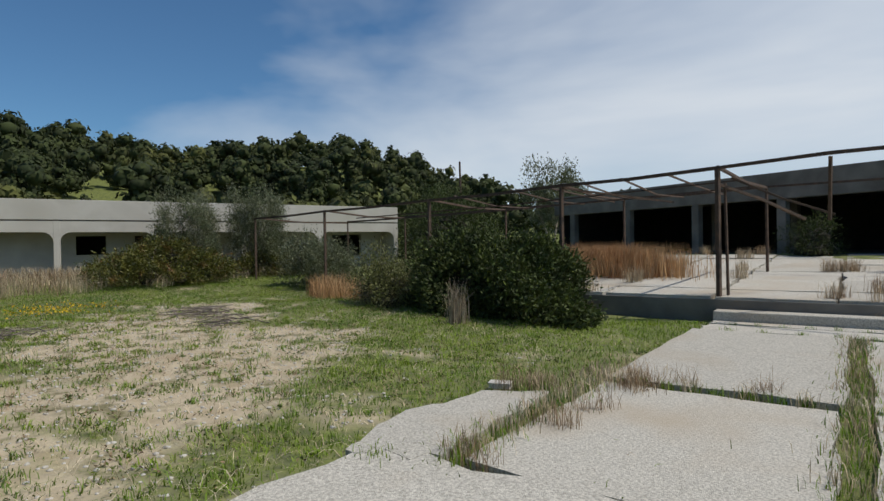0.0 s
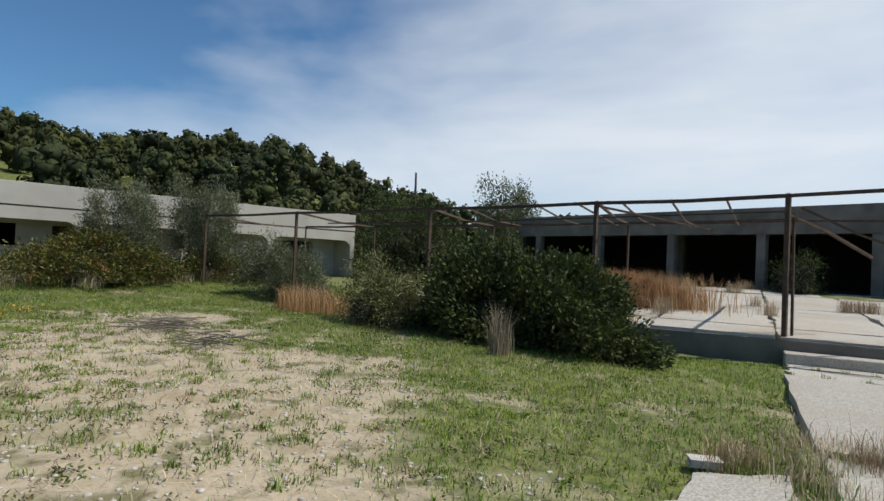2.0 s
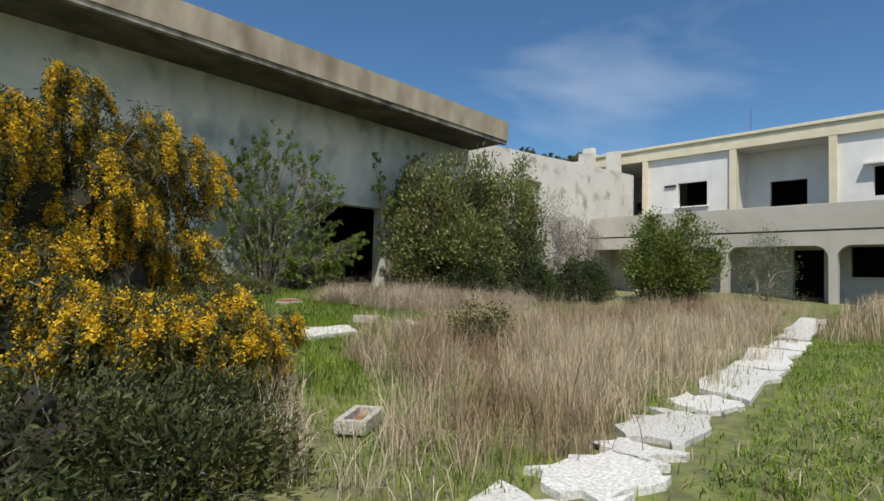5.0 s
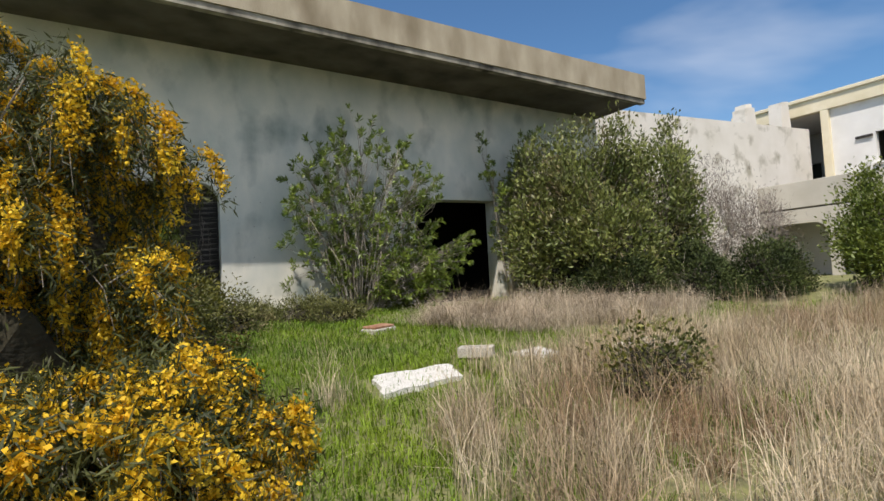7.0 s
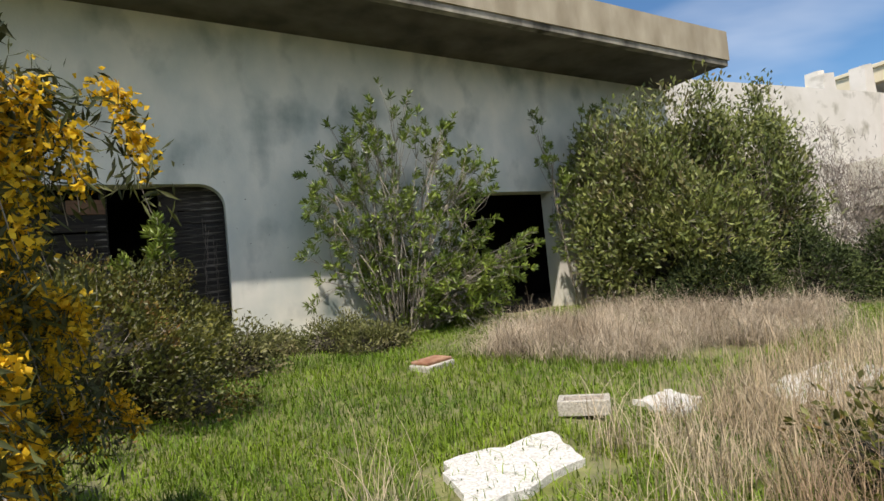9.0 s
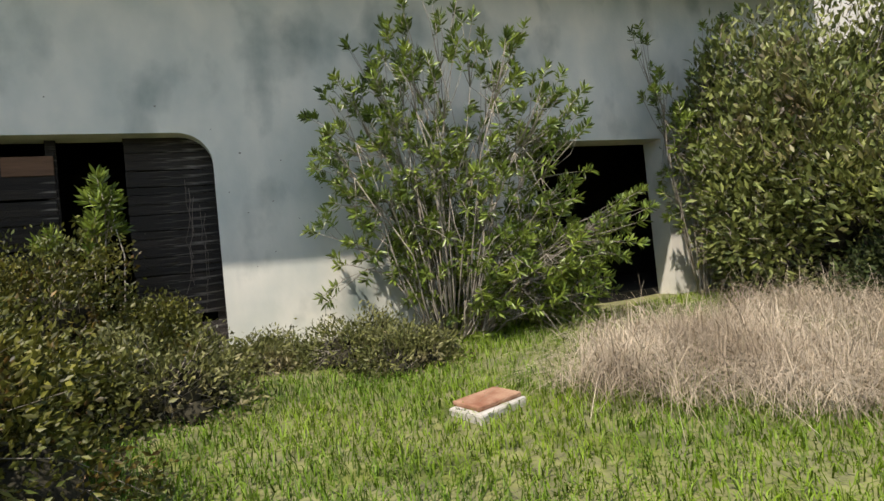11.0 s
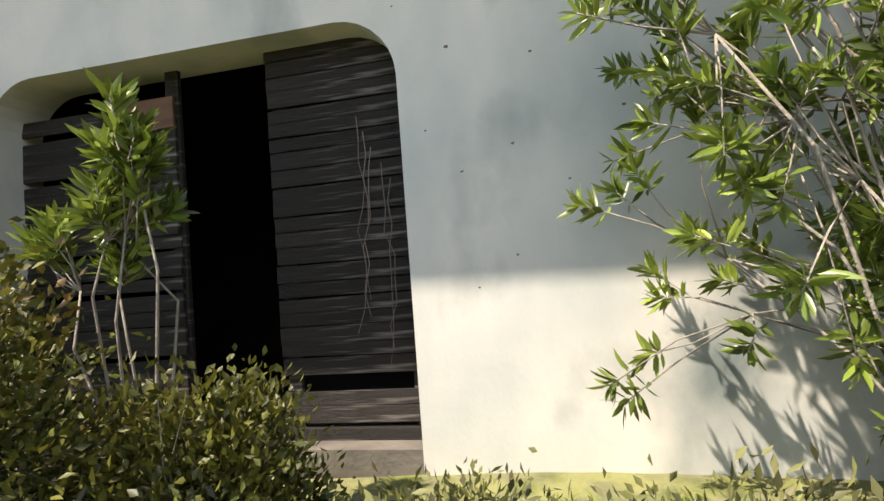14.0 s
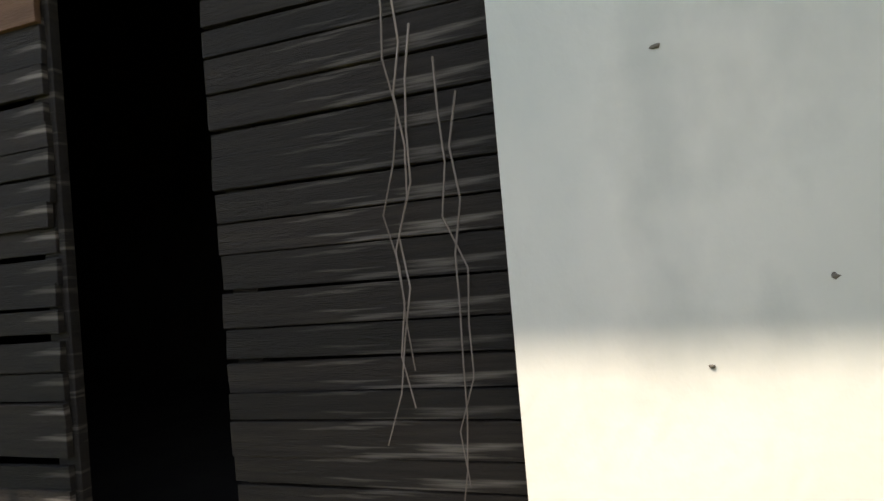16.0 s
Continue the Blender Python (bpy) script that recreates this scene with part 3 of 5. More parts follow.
# ---- arcade ----
AX, A0, AHEAD, ABAND, ATOP = 18.25, -0.45, 1.63, 2.12, 3.03
cols = [4.9, 1.55, -1.82, -5.22, -8.63, -12.05, -15.35, -19.2, -23.1, -27.0, -31.6]
arcade = thing("arcade_building", "long low beige rendered arcade with rounded arches and parapet", "building", kind="structure")
for a, b in zip(cols, cols[1:]):
    part("arch", prism(bmesh.new(), head_outline(b + 0.125, a - 0.125, AHEAD, ABAND - 0.02, 0.42), "x", AX, AX + 0.3), M_ARC, arcade)
for y in cols:
    part("column", boxed(AX - 0.003, AX + 0.303, y - 0.125, y + 0.125, A0 - 0.5, ABAND - 0.02, bevel=0.012), M_ARC, arcade)
# Groove coloured dark to deepen the shadow under the parapet.
part("groove", boxed(AX + 0.05, AX + 0.3, cols[-1] - 0.1, cols[0] + 0.1, ABAND - 0.02, ABAND + 0.035), M_DARKCONC, arcade, "recessed groove with its shadow line put into the colour")
part("parapet", boxed(AX - 0.02, AX + 0.25, cols[-1] - 0.13, cols[0] + 0.13, ABAND + 0.035, ATOP, bevel=0.015), M_ARC, arcade)
# Same dark underside colour, painting the shade beneath the arcade roof.
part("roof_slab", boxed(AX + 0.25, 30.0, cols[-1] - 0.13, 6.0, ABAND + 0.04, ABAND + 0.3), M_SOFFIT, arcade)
part("floor_slab", boxed(AX - 0.15, 30.0, cols[-1] - 0.13, 6.0, -1.2, -0.36), M_CONC, arcade)
part("end_wall", boxed(AX + 0.31, 30.0, cols[-1] - 0.12, cols[-1] + 0.1, -0.36, ABAND + 0.035), M_ARC, arcade)
BX = AX + 1.8
holes = [(-6.97, -7.96, -0.36, 1.58), (-8.76, -9.75, 0.62, 1.66), (-10.26, -11.15, -0.36, 1.47), (-12.09, -13.19, 0.62, 1.44), (-16.0, -17.2, 0.62, 1.5),
         (-18.4, -19.5, -0.36, 1.5), (-21.0, -22.1, 0.62, 1.5), (-24.6, -25.6, 0.62, 1.5), (-28.4, -30.2, 0.3, 1.5), (-3.0, -4.1, 0.62, 1.6)]
bm, last = bmesh.new(), 6.0
for a, b, z0, z1 in sorted(holes, reverse=True):
    box(bm, BX, BX + 0.25, a, last, -0.5, ABAND + 0.04)
    box(bm, BX, BX + 0.25, b, a, z1, ABAND + 0.04)
    if z0 > 0:
        box(bm, BX, BX + 0.25, b, a, -0.5, z0)
    last = b
box(bm, BX, BX + 0.25, cols[-1] + 0.1, last, -0.5, ABAND + 0.04)
part("back_wall", bm, M_ARCBACK, arcade)
# Room walls near-black, so the shade behind the openings is painted in.
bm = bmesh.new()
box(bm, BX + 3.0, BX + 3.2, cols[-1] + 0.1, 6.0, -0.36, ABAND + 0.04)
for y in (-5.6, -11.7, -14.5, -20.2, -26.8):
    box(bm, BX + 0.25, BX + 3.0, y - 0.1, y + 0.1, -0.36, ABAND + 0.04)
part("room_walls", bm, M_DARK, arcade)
for a, b, z0, z1 in holes:
    if z0 < 0 and a in (-10.26, -18.4):
        part("door", boxed(BX + 0.08, BX + 0.13, b + 0.03, a - 0.03, z0, z1 - 0.02, bevel=0.01), M_BOARD, arcade, "old dark wooden door")
    elif z0 > 0:
        part("window_sill", boxed(BX - 0.08, BX - 0.003, b - 0.08, a + 0.08, z0 - 0.07, z0 - 0.005, bevel=0.01), M_ARC, arcade)

# ---- white upper storey ----
UX, UB, UT = 22.12, 6.12, 6.78
upper = thing("upper_storey", "white painted upper storey with cream frame and empty windows", "building", kind="structure")
bays = [3.45, -0.05, -4.1, -7.78, -11.5]
part("beam", boxed(UX - 0.06, UX + 0.3, bays[-1] - 0.12, bays[0] + 0.15, UB, UT - 0.14, bevel=0.015), M_CREAM, upper, "cream painted beam")
part("cornice", boxed(UX - 0.14, UX + 0.5, bays[-1] - 0.18, bays[0] + 0.2, UT - 0.138, UT, bevel=0.02), M_CREAM, upper, "cream projecting cornice")
for y in bays:
    part("pilaster", boxed(UX - 0.05, UX + 0.3, y - 0.14, y + 0.14, 2.4, UB - 0.002, bevel=0.012), M_CREAM, upper, "cream painted pilaster")
part("upper_roof", boxed(UX + 0.3, 30, bays[-1] - 0.1, 6.0, UB + 0.05, UT - 0.05), M_WHITE, upper)


def pierced(bm, x, thick, y0, y1, z0, z1, wy0, wy1, wz0, wz1):
    box(bm, x, x + thick, y0, wy0, z0, z1)
    box(bm, x, x + thick, wy1, y1, z0, z1)
    box(bm, x, x + thick, wy0, wy1, z0, wz0)
    box(bm, x, x + thick, wy0, wy1, wz1, z1)
    return bm


part("bay_wall", pierced(bmesh.new(), UX + 0.1, 0.2, bays[2] + 0.14, bays[1] - 0.14, 2.4, UB, -2.96, -1.62, 3.80, 4.9), M_WHITE, upper)
part("bay_wall", pierced(bmesh.new(), UX + 0.1, 0.2, bays[4] + 0.14, bays[3] - 0.14, 2.4, UB, -10.39, -9.03, 3.68, 4.8), M_WHITE, upper)
part("bay_wall", pierced(bmesh.new(), UX + 1.5, 0.2, bays[3] - 0.1, bays[2] + 0.1, 2.4, UB + 0.04, -6.52, -5.1, 3.2, 4.8), M_WHITE, upper)
bm = bmesh.new()
box(bm, UX + 0.3, UX + 1.5, bays[2] - 0.02, bays[2] + 0.14, 2.4, UB + 0.04)
box(bm, UX + 0.3, UX + 1.5, bays[3] - 0.14, bays[3] + 0.02, 2.4, UB + 0.04)
box(bm, UX + 0.3, 30, bays[4] - 0.1, bays[4] + 0.1, 2.4, UB + 0.04)
box(bm, UX + 0.3, UX + 4.3, bays[1] - 0.14, bays[1] - 0.02, 2.4, UB + 0.04)
box(bm, UX + 0.3, UX + 4.3, bays[0] - 0.1, bays[0] + 0.12, 2.4, UB + 0.04)
part("side_wall", bm, M_WHITE, upper)
bm = pierced(bmesh.new(), UX + 4.3, 0.2, bays[1], bays[0], 2.4, UB + 0.04, 2.3, 2.8, 3.9, 4.8)
part("loggia_wall", bm, M_ARCBACK, upper)
bm = bmesh.new()
box(bm, UX + 5.6, UX + 5.8, bays[4], 6, 2.4, UB + 0.04)
# Near-black colour stands for the unlit room behind the windows.
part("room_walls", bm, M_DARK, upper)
part("window_canopy", boxed(UX - 0.2, UX + 0.098, -10.7, -8.75, 4.84, 4.93, bevel=0.01), M_WHITE, upper, "thin white canopy over the window")
part("window_sill", boxed(UX - 0.02, UX + 0.098, -3.05, -1.5, 3.72, 3.78, bevel=0.01), M_WHITE, upper)
part("hanging_plank", boxed(UX + 0.02, UX + 0.08, -1.55, -1.0, 4.75, 4.84, bevel=0.005), M_BOARD, upper, "charred plank hanging by the window")
bm = tube(bmesh.new(), [(26, -3.5, UT), (26, -3.5, UT + 2.3)], 0.02, 0.012, 5)
tagged(part("antenna", bm, M_STEEL), "thin dark metal mast on the white roof", "antenna").location = (0, 0, -0.1)

# ---- dark building behind the pergola ----
RY, RB, RF, RT = -39.4, 0.2, 2.36, 3.4
rear = thing("ruined_hall", "long dark open-fronted concrete hall with grey fascia", "building", kind="structure")
part("fascia", boxed(-22, 13.4, RY - 0.3, RY + 0.0, RF, RT, bevel=0.02), M_GREYCONC, rear, "grey streaked concrete fascia")
part("roof_slab", boxed(-22, 13.4, RY - 9, RY - 0.3, RF + 0.5, RT - 0.05), M_GREYCONC, rear)
for x in (8.2, 4.45, 0.75, -2.96, -6.6, -10.2, -13.8, -17.4, -21, 12.0):
    part("column", boxed(x - 0.17, x + 0.17, RY - 0.35, RY - 0.02, -0.6, RF, bevel=0.015), M_GREYCONC, rear)
# The hall's deep shade is given as near-black inner walls and floor.
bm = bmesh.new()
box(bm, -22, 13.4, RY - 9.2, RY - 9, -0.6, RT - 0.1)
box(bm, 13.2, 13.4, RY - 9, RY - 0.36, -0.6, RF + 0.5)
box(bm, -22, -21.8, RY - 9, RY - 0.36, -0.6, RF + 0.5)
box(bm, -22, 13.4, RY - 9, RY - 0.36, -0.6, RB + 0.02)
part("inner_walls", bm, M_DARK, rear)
for x in (6.0, 2.2, -4.8):
    part("inner_column", boxed(x - 0.15, x + 0.15, RY - 4.2, RY - 3.9, RB, RF + 0.5), M_GREYCONC, rear)

# ---- paving, steps and terrace, on axes turned by 22 degrees ----


def uv(u, v):
    """Along the steps, and away from the court."""
    return OX + u * CT + v * ST, OY + u * ST - v * CT


rng = np.random.default_rng(11)


def slab(corners, top, thick, parent, rough=0.03, material=M_SLAB):
    """One cast slab: a slightly uneven outline with broken edges."""
    bm, n = bmesh.new(), len(corners)
    pts = []
    for i in range(n):
        a, b = corners[i], corners[(i + 1) % n]
        for k in range(6):
            t = k / 6
            j = rough if k else rough * 0.5
            pts.append((a[0] + (b[0] - a[0]) * t + rng.normal(0, j), a[1] + (b[1] - a[1]) * t + rng.normal(0, j)))
    f = bm.faces.new([bm.verts.new((x, y, top(x, y))) for x, y in pts])
    if f.calc_center_median() and f.normal.z == 0:
        f.normal_update()
    r = bmesh.ops.extrude_face_region(bm, geom=[f])
    bmesh.ops.translate(bm, vec=(0, 0, -thick), verts=[g for g in r["geom"] if isinstance(g, bmesh.types.BMVert)])
    bmesh.ops.recalc_face_normals(bm, faces=bm.faces)
    return part("slab", bm, material, parent)


paving = thing("pavement", "pale pebble-washed concrete slabs with weedy joints", "pavement", kind="structure")
for u0, u1, v0, v1 in ((-2.1, 0.05, -8.9, -6.15), (-2.15, 0.05, -6.0, -1.75), (-4.1, -0.02, -1.65, -0.95), (-4.1, -0.02, -0.87, -0.48), (-4.5, -2.35, -6.0, -1.75), (-4.5, -2.35, -9.0, -6.15),
                       (-2.1, 0.8, -12.2, -9.0), (-4.5, -2.35, -12.2, -9.15), (-2.1, 0.9, -16.0, -12.35), (-4.5, -2.35, -16.0, -12.35), (-6.7, -4.65, -9.0, -1.75), (-6.7, -4.65, -16.0, -9.2)):
    dz = rng.uniform(-0.015, 0.02)
    slab([uv(u0, v0), uv(u1, v0), uv(u1, v1), uv(u0, v1)], lambda x, y, d=dz: -0.775 + d, 0.2, paving)
slab([uv(0.22, -9.0), uv(0.85, -9.3), uv(1.1, -8.4), uv(0.95, -7.2), uv(0.3, -6.9)], lambda x, y: -0.77, 0.2, paving, rough=0.04)


def terrace_z(x, y):
    v = (x - OX) * ST - (y - OY) * CT
    return -0.36 + 0.048 * v


terrace = thing("terrace", "raised terrace of cracked pale concrete slabs", "terrace", kind="structure")
us = [-6.3, -4.05, -1.95, 0.1, 2.3, 4.6, 7.0, 9.5]
vs = [0.0, 1.3, 3.4, 5.6, 7.8, 10.2, 12.0]
for u0, u1 in zip(us, us[1:]):
    for v0, v1 in zip(vs, vs[1:]):
        if (u0 < -4.1 and v0 < 1) or rng.uniform() < 0.06:
            continue
        dz = rng.uniform(-0.02, 0.025)
        slab([uv(u0 + 0.04, v0), uv(u1 - 0.04, v0), uv(u1 - 0.04, v1 - 0.08), uv(u0 + 0.04, v1 - 0.08)], lambda x, y, d=dz: terrace_z(x, y) + d, 0.45, terrace)
bm = bmesh.new()
box(bm, -4.05, 0.0, -0.46, 0.02, -1.0, -0.585, 0.02)
step = tagged(part("step", bm, M_SLAB), "broad worn concrete step up to the terrace", "step", kind="structure")
step.matrix_basis = pose(OX, OY, 0, 0, 0, 22) @ Matrix.Diagonal((1, -1, 1, 1))
step.data.flip_normals()
bm = boxed(-4.1, 9.6, -0.05, -0.005, -1.0, -0.40, bevel=0.01)
riser = tagged(part("terrace_edge", bm, M_GREYCONC), "grey concrete edge of the terrace", "kerb", kind="structure")
riser.matrix_basis = pose(OX, OY, 0, 0, 0, 22) @ Matrix.Diagonal((1, -1, 1, 1))
riser.data.flip_normals()

path = thing("garden_path", "broken white pebble slabs edging the lawn", "path", kind="structure")
for quad in ([(-4.6, -12.2), (-2.9, -11.95), (-2.75, -12.6), (-4.3, -12.9)], [(-2.75, -11.8), (-1.45, -11.66), (-1.28, -12.0), (-2.15, -12.6), (-2.7, -12.6)], [(-1.1, -11.55), (-0.5, -11.75), (-0.7, -12.2), (-1.2, -12.12)],
             [(-0.4, -11.6), (-0.1, -11.55), (-0.2, -12.05), (-0.6, -12.1)], [(0.0, -11.5), (1.2, -11.15), (1.3, -11.65), (0.0, -12.0)], [(1.5, -11.2), (2.0, -11.1), (2.0, -11.6), (1.45, -11.65)],
             [(2.2, -11.1), (4.4, -10.6), (4.4, -11.25), (2.1, -11.65)], [(4.5, -10.6), (6.9, -10.05), (6.7, -10.85), (4.5, -11.2)], [(7.2, -10.1), (9.0, -9.8), (9.0, -10.4), (7.1, -10.7)], [(9.3, -9.7), (13.0, -9.1), (13.2, -9.7), (9.3, -10.3)],
             [(10.0, -7.6), (14.0, -6.4), (14.2, -7.3), (10.2, -8.4)]):
    slab(quad, lambda x, y: gz(x, y) + 0.045, 0.18, path, rough=0.05, material=M_PATH)
for quad in ([(0.35, -6.5), (1.35, -6.25), (1.5, -5.75), (0.6, -5.75)], [(2.55, -5.95), (3.1, -5.75), (3.0, -5.45), (2.6, -5.5)], [(3.6, -6.6), (5.2, -6.3), (5.1, -5.8), (3.7, -5.9)]):
    slab(quad, lambda x, y: gz(x, y) + 0.05, 0.15, path, rough=0.03, material=M_PATH)

# ---- pergola of rusty steel ----
pergola = thing("pergola", "bent rusty steel pergola frame over the terrace", "pergola")
PZ = 2.2


def bar(name, a, b, w=0.04, sag=0.0):
    m = Vector(a).lerp(Vector(b), 0.5) - Vector((0, 0, sag))
    part(name, tube(bmesh.new(), [a, m, b], w, w, 4), M_STEEL, pergola)


front = [(-4.37, -27.15), (-0.86, -26.3), (3.6, -25.2), (8.7, -23.8), (13.5, -22.5)]
back = [(-2.6, -32.2), (1.4, -31.2), (6.0, -30.0), (11.5, -28.6), (15.5, -27.5)]
for i, (x, y) in enumerate(front):
    bar("post", (x, y, gz(x, y) - 0.1), (x, y, PZ - 0.04 * i), 0.055)
    if i == 0:
        bar("post", (x - 0.05, y - 0.25, gz(x, y) - 0.1), (x - 0.03, y - 0.2, PZ - 0.3), 0.03)
for i, (x, y) in enumerate(back):
    bar("post", (x, y, -0.6), (x, y, PZ - 0.05 * i), 0.04)
for row in (front, back):
    for i, (a, b) in enumerate(zip(row, row[1:])):
        bar("beam", (*a, PZ - 0.04 * i), (*b, PZ - 0.04 * (i + 1)), 0.05, 0.03)
bar("beam", (-4.37, -27.15, PZ), (-8.1, -27.9, PZ + 0.02), 0.045, -0.04)
bar("beam", (-2.6, -32.2, PZ), (-7.2, -33.2, PZ - 0.05), 0.04)
for i, (a, b) in enumerate(zip(front, back)):
    bar("rafter", (*a, PZ + 0.02 - 0.04 * i), (*b, PZ - 0.02 - 0.05 * i), 0.04, 0.08)
for k in range(1, 8):
    t = k / 8
    a = Vector((*front[0], 0)).lerp(Vector((*front[2], 0)), t)
    b = Vector((*back[0], 0)).lerp(Vector((*back[2], 0)), t)
    if k != 6:
        bar("rafter", (a.x, a.y, PZ - 0.02), (b.x, b.y, PZ - 0.12), 0.025, rng.uniform(0, 0.2))
for t in (0.35, 0.7):
    a = Vector((*front[0], 0)).lerp(Vector((*back[0], 0)), t)
    b = Vector((*front[3], 0)).lerp(Vector((*back[3], 0)), t)
    bar("purlin", (a.x, a.y, PZ - 0.1), (b.x, b.y, PZ - 0.3), 0.025, 0.06)
bar("brace", (-4.3, -27.2, 1.9), (-5.3, -28.6, 1.15), 0.035, -0.05)
bar("brace", (-6.0, -28.0, 1.1), (-6.2, -27.6, PZ), 0.035)
bar("brace", (-4.5, -27.4, 2.0), (-6.0, -28.2, 1.2), 0.03, 0.05)
bar("brace", (-0.86, -26.3, 2.1), (-2.4, -28.5, 1.7), 0.03)

# ---- oleanders and shrubs by the wall ----
rng = np.random.default_rng(21)
shoots = []
for k in range(108):
    a = rng.uniform(-1, 1)
    h = rng.uniform(0.5, 3.95) * (1 - 0.25 * abs(a))
    w = 0.35 + 1.3 * min(1.0, h / 1.3)
    shoots.append((max(a * w, -1.0) + 0.75 * (h < 1.6), rng.uniform(-0.6, 0.35) if a > -0.3 else rng.uniform(0.2, 0.5), h))
shoots += [(-1.15, 0.3, 2.45), (-1.1, 0.3, 2.9), (-1.15, 0.5, 1.55), (-1.1, 0.55, 1.0), (-0.8, 0.4, 1.25)]
shoots += [(rng.uniform(0.2, 1.7), rng.uniform(-0.8, -0.1), rng.uniform(0.35, 1.2)) for _ in range(20)]
oleander("tall leggy green oleander with pale canes against the wall", (2.3, -1.05), shoots, 31)
shoots = [(rng.uniform(-0.9, 1.2), rng.uniform(-0.3, 0.3), rng.uniform(1.2, 4.0)) for _ in range(20)]
oleander("thin upright oleander shoots beside the dark window", (6.3, -0.6), shoots, 32)
shoots = [(-0.06 + 0.05 * k, 0.0, 1.55 + 0.12 * k) for k in range(4)] + [(-0.42, 0.05, 1.55), (0.0, 0, 2.05)]
oleander("young oleander sprig standing before the charred shutter", (-0.98, -0.95), shoots, 33, (0.12, 0.026), 0.3)
shoots = [(rng.uniform(-0.7, 0.5), rng.uniform(-0.3, 0.2), rng.uniform(1.6, 3.4)) for _ in range(22)]
oleander("dark oleander beside the doorway", (-3.4, -0.75), shoots, 34)

shrub("lentisk_bush", "dense reddish-green lentisk bush under the doorway", "shrub", (-1.75, -1.45), (1.25, 0.75, 1.25), 520, 60, (0.05, 0.025), M_LENTISK, 41, clump=0.09, core=True)
shrub("lentisk_bush", "reddish-green lentisk bush before the wall", "shrub", (-1.75, -3.2), (1.35, 1.2, 1.2), 620, 60, (0.05, 0.025), M_LENTISK, 42, clump=0.1, core=True)
shrub("lentisk_bush", "low clipped lentisk bush at the door edge", "shrub", (-0.55, -1.15), (0.45, 0.4, 0.72), 200, 60, (0.048, 0.025), M_LENTISK, 43, clump=0.07, core=True)
for k, (x, y, r, h) in enumerate(((0.3, -1.1, 0.5, 0.27), (1.15, -1.35, 0.6, 0.4), (1.55, -1.75, 0.5, 0.35), (-0.5, -2.3, 0.7, 0.6))):
    shrub("low_bush", "low grey-green weedy bush at the foot of the wall", "shrub", (x, y), (r, r * 0.7, h), 170, 40, (0.055, 0.022), M_MIXLEAF, 50 + k, clump=0.07, stems=5, core=True)
for k, (x, y, r, h) in enumerate(((6.9, -1.3, 0.9, 3.0), (7.5, -1.7, 1.3, 3.5), (8.4, -1.6, 1.5, 3.1), (9.6, -2.0, 1.6, 3.5), (7.8, -2.3, 1.6, 2.2))):
    shrub("tall_shrub", "tall dusty green shrub with dead brown twigs inside", "shrub", (x, y), (r, 0.9, h), 300, 62, (0.12, 0.05), M_TALLLEAF, 60 + k, clump=0.15, stems=12, low=0.13, extra=(M_TWIG, 0.15, (0.14, 0.012)), core=True)
for k, (x, y, r, h) in enumerate(((11.0, -2.6, 1.2, 2.7), (12.2, -2.9, 1.1, 2.4))):
    shrub("twiggy_shrub", "bare purplish-grey twiggy shrub", "shrub", (x, y), (r, 0.9, h), 420, 18, (0.14, 0.012), M_TWIG, 70 + k, clump=0.14, stems=12)
for k, (x, y, r, h) in enumerate(((7.3, -2.9, 1.0, 1.0), (9.2, -3.3, 1.2, 1.1), (11.0, -3.9, 1.2, 1.1))):
    shrub("low_bush", "dark green bush at the foot of taller shrubs", "shrub", (x, y), (r, 0.7, h), 320, 40, (0.08, 0.035), M_DKLEAF, 75 + k, clump=0.1, core=True)
shrub("round_shrub", "rounded bright green shrub by the garden path", "shrub", (12.6, -5.8), (1.15, 1.1, 2.3), 560, 44, (0.10, 0.045), M_GREENLEAF, 80, clump=0.13, low=0.13, core=True)
shrub("grey_shrub", "small grey-green shrub before the arcade", "shrub", (16.4, -7.2), (0.75, 0.7, 2.0), 220, 22, (0.08, 0.02), M_OLIVE, 81, clump=0.12)

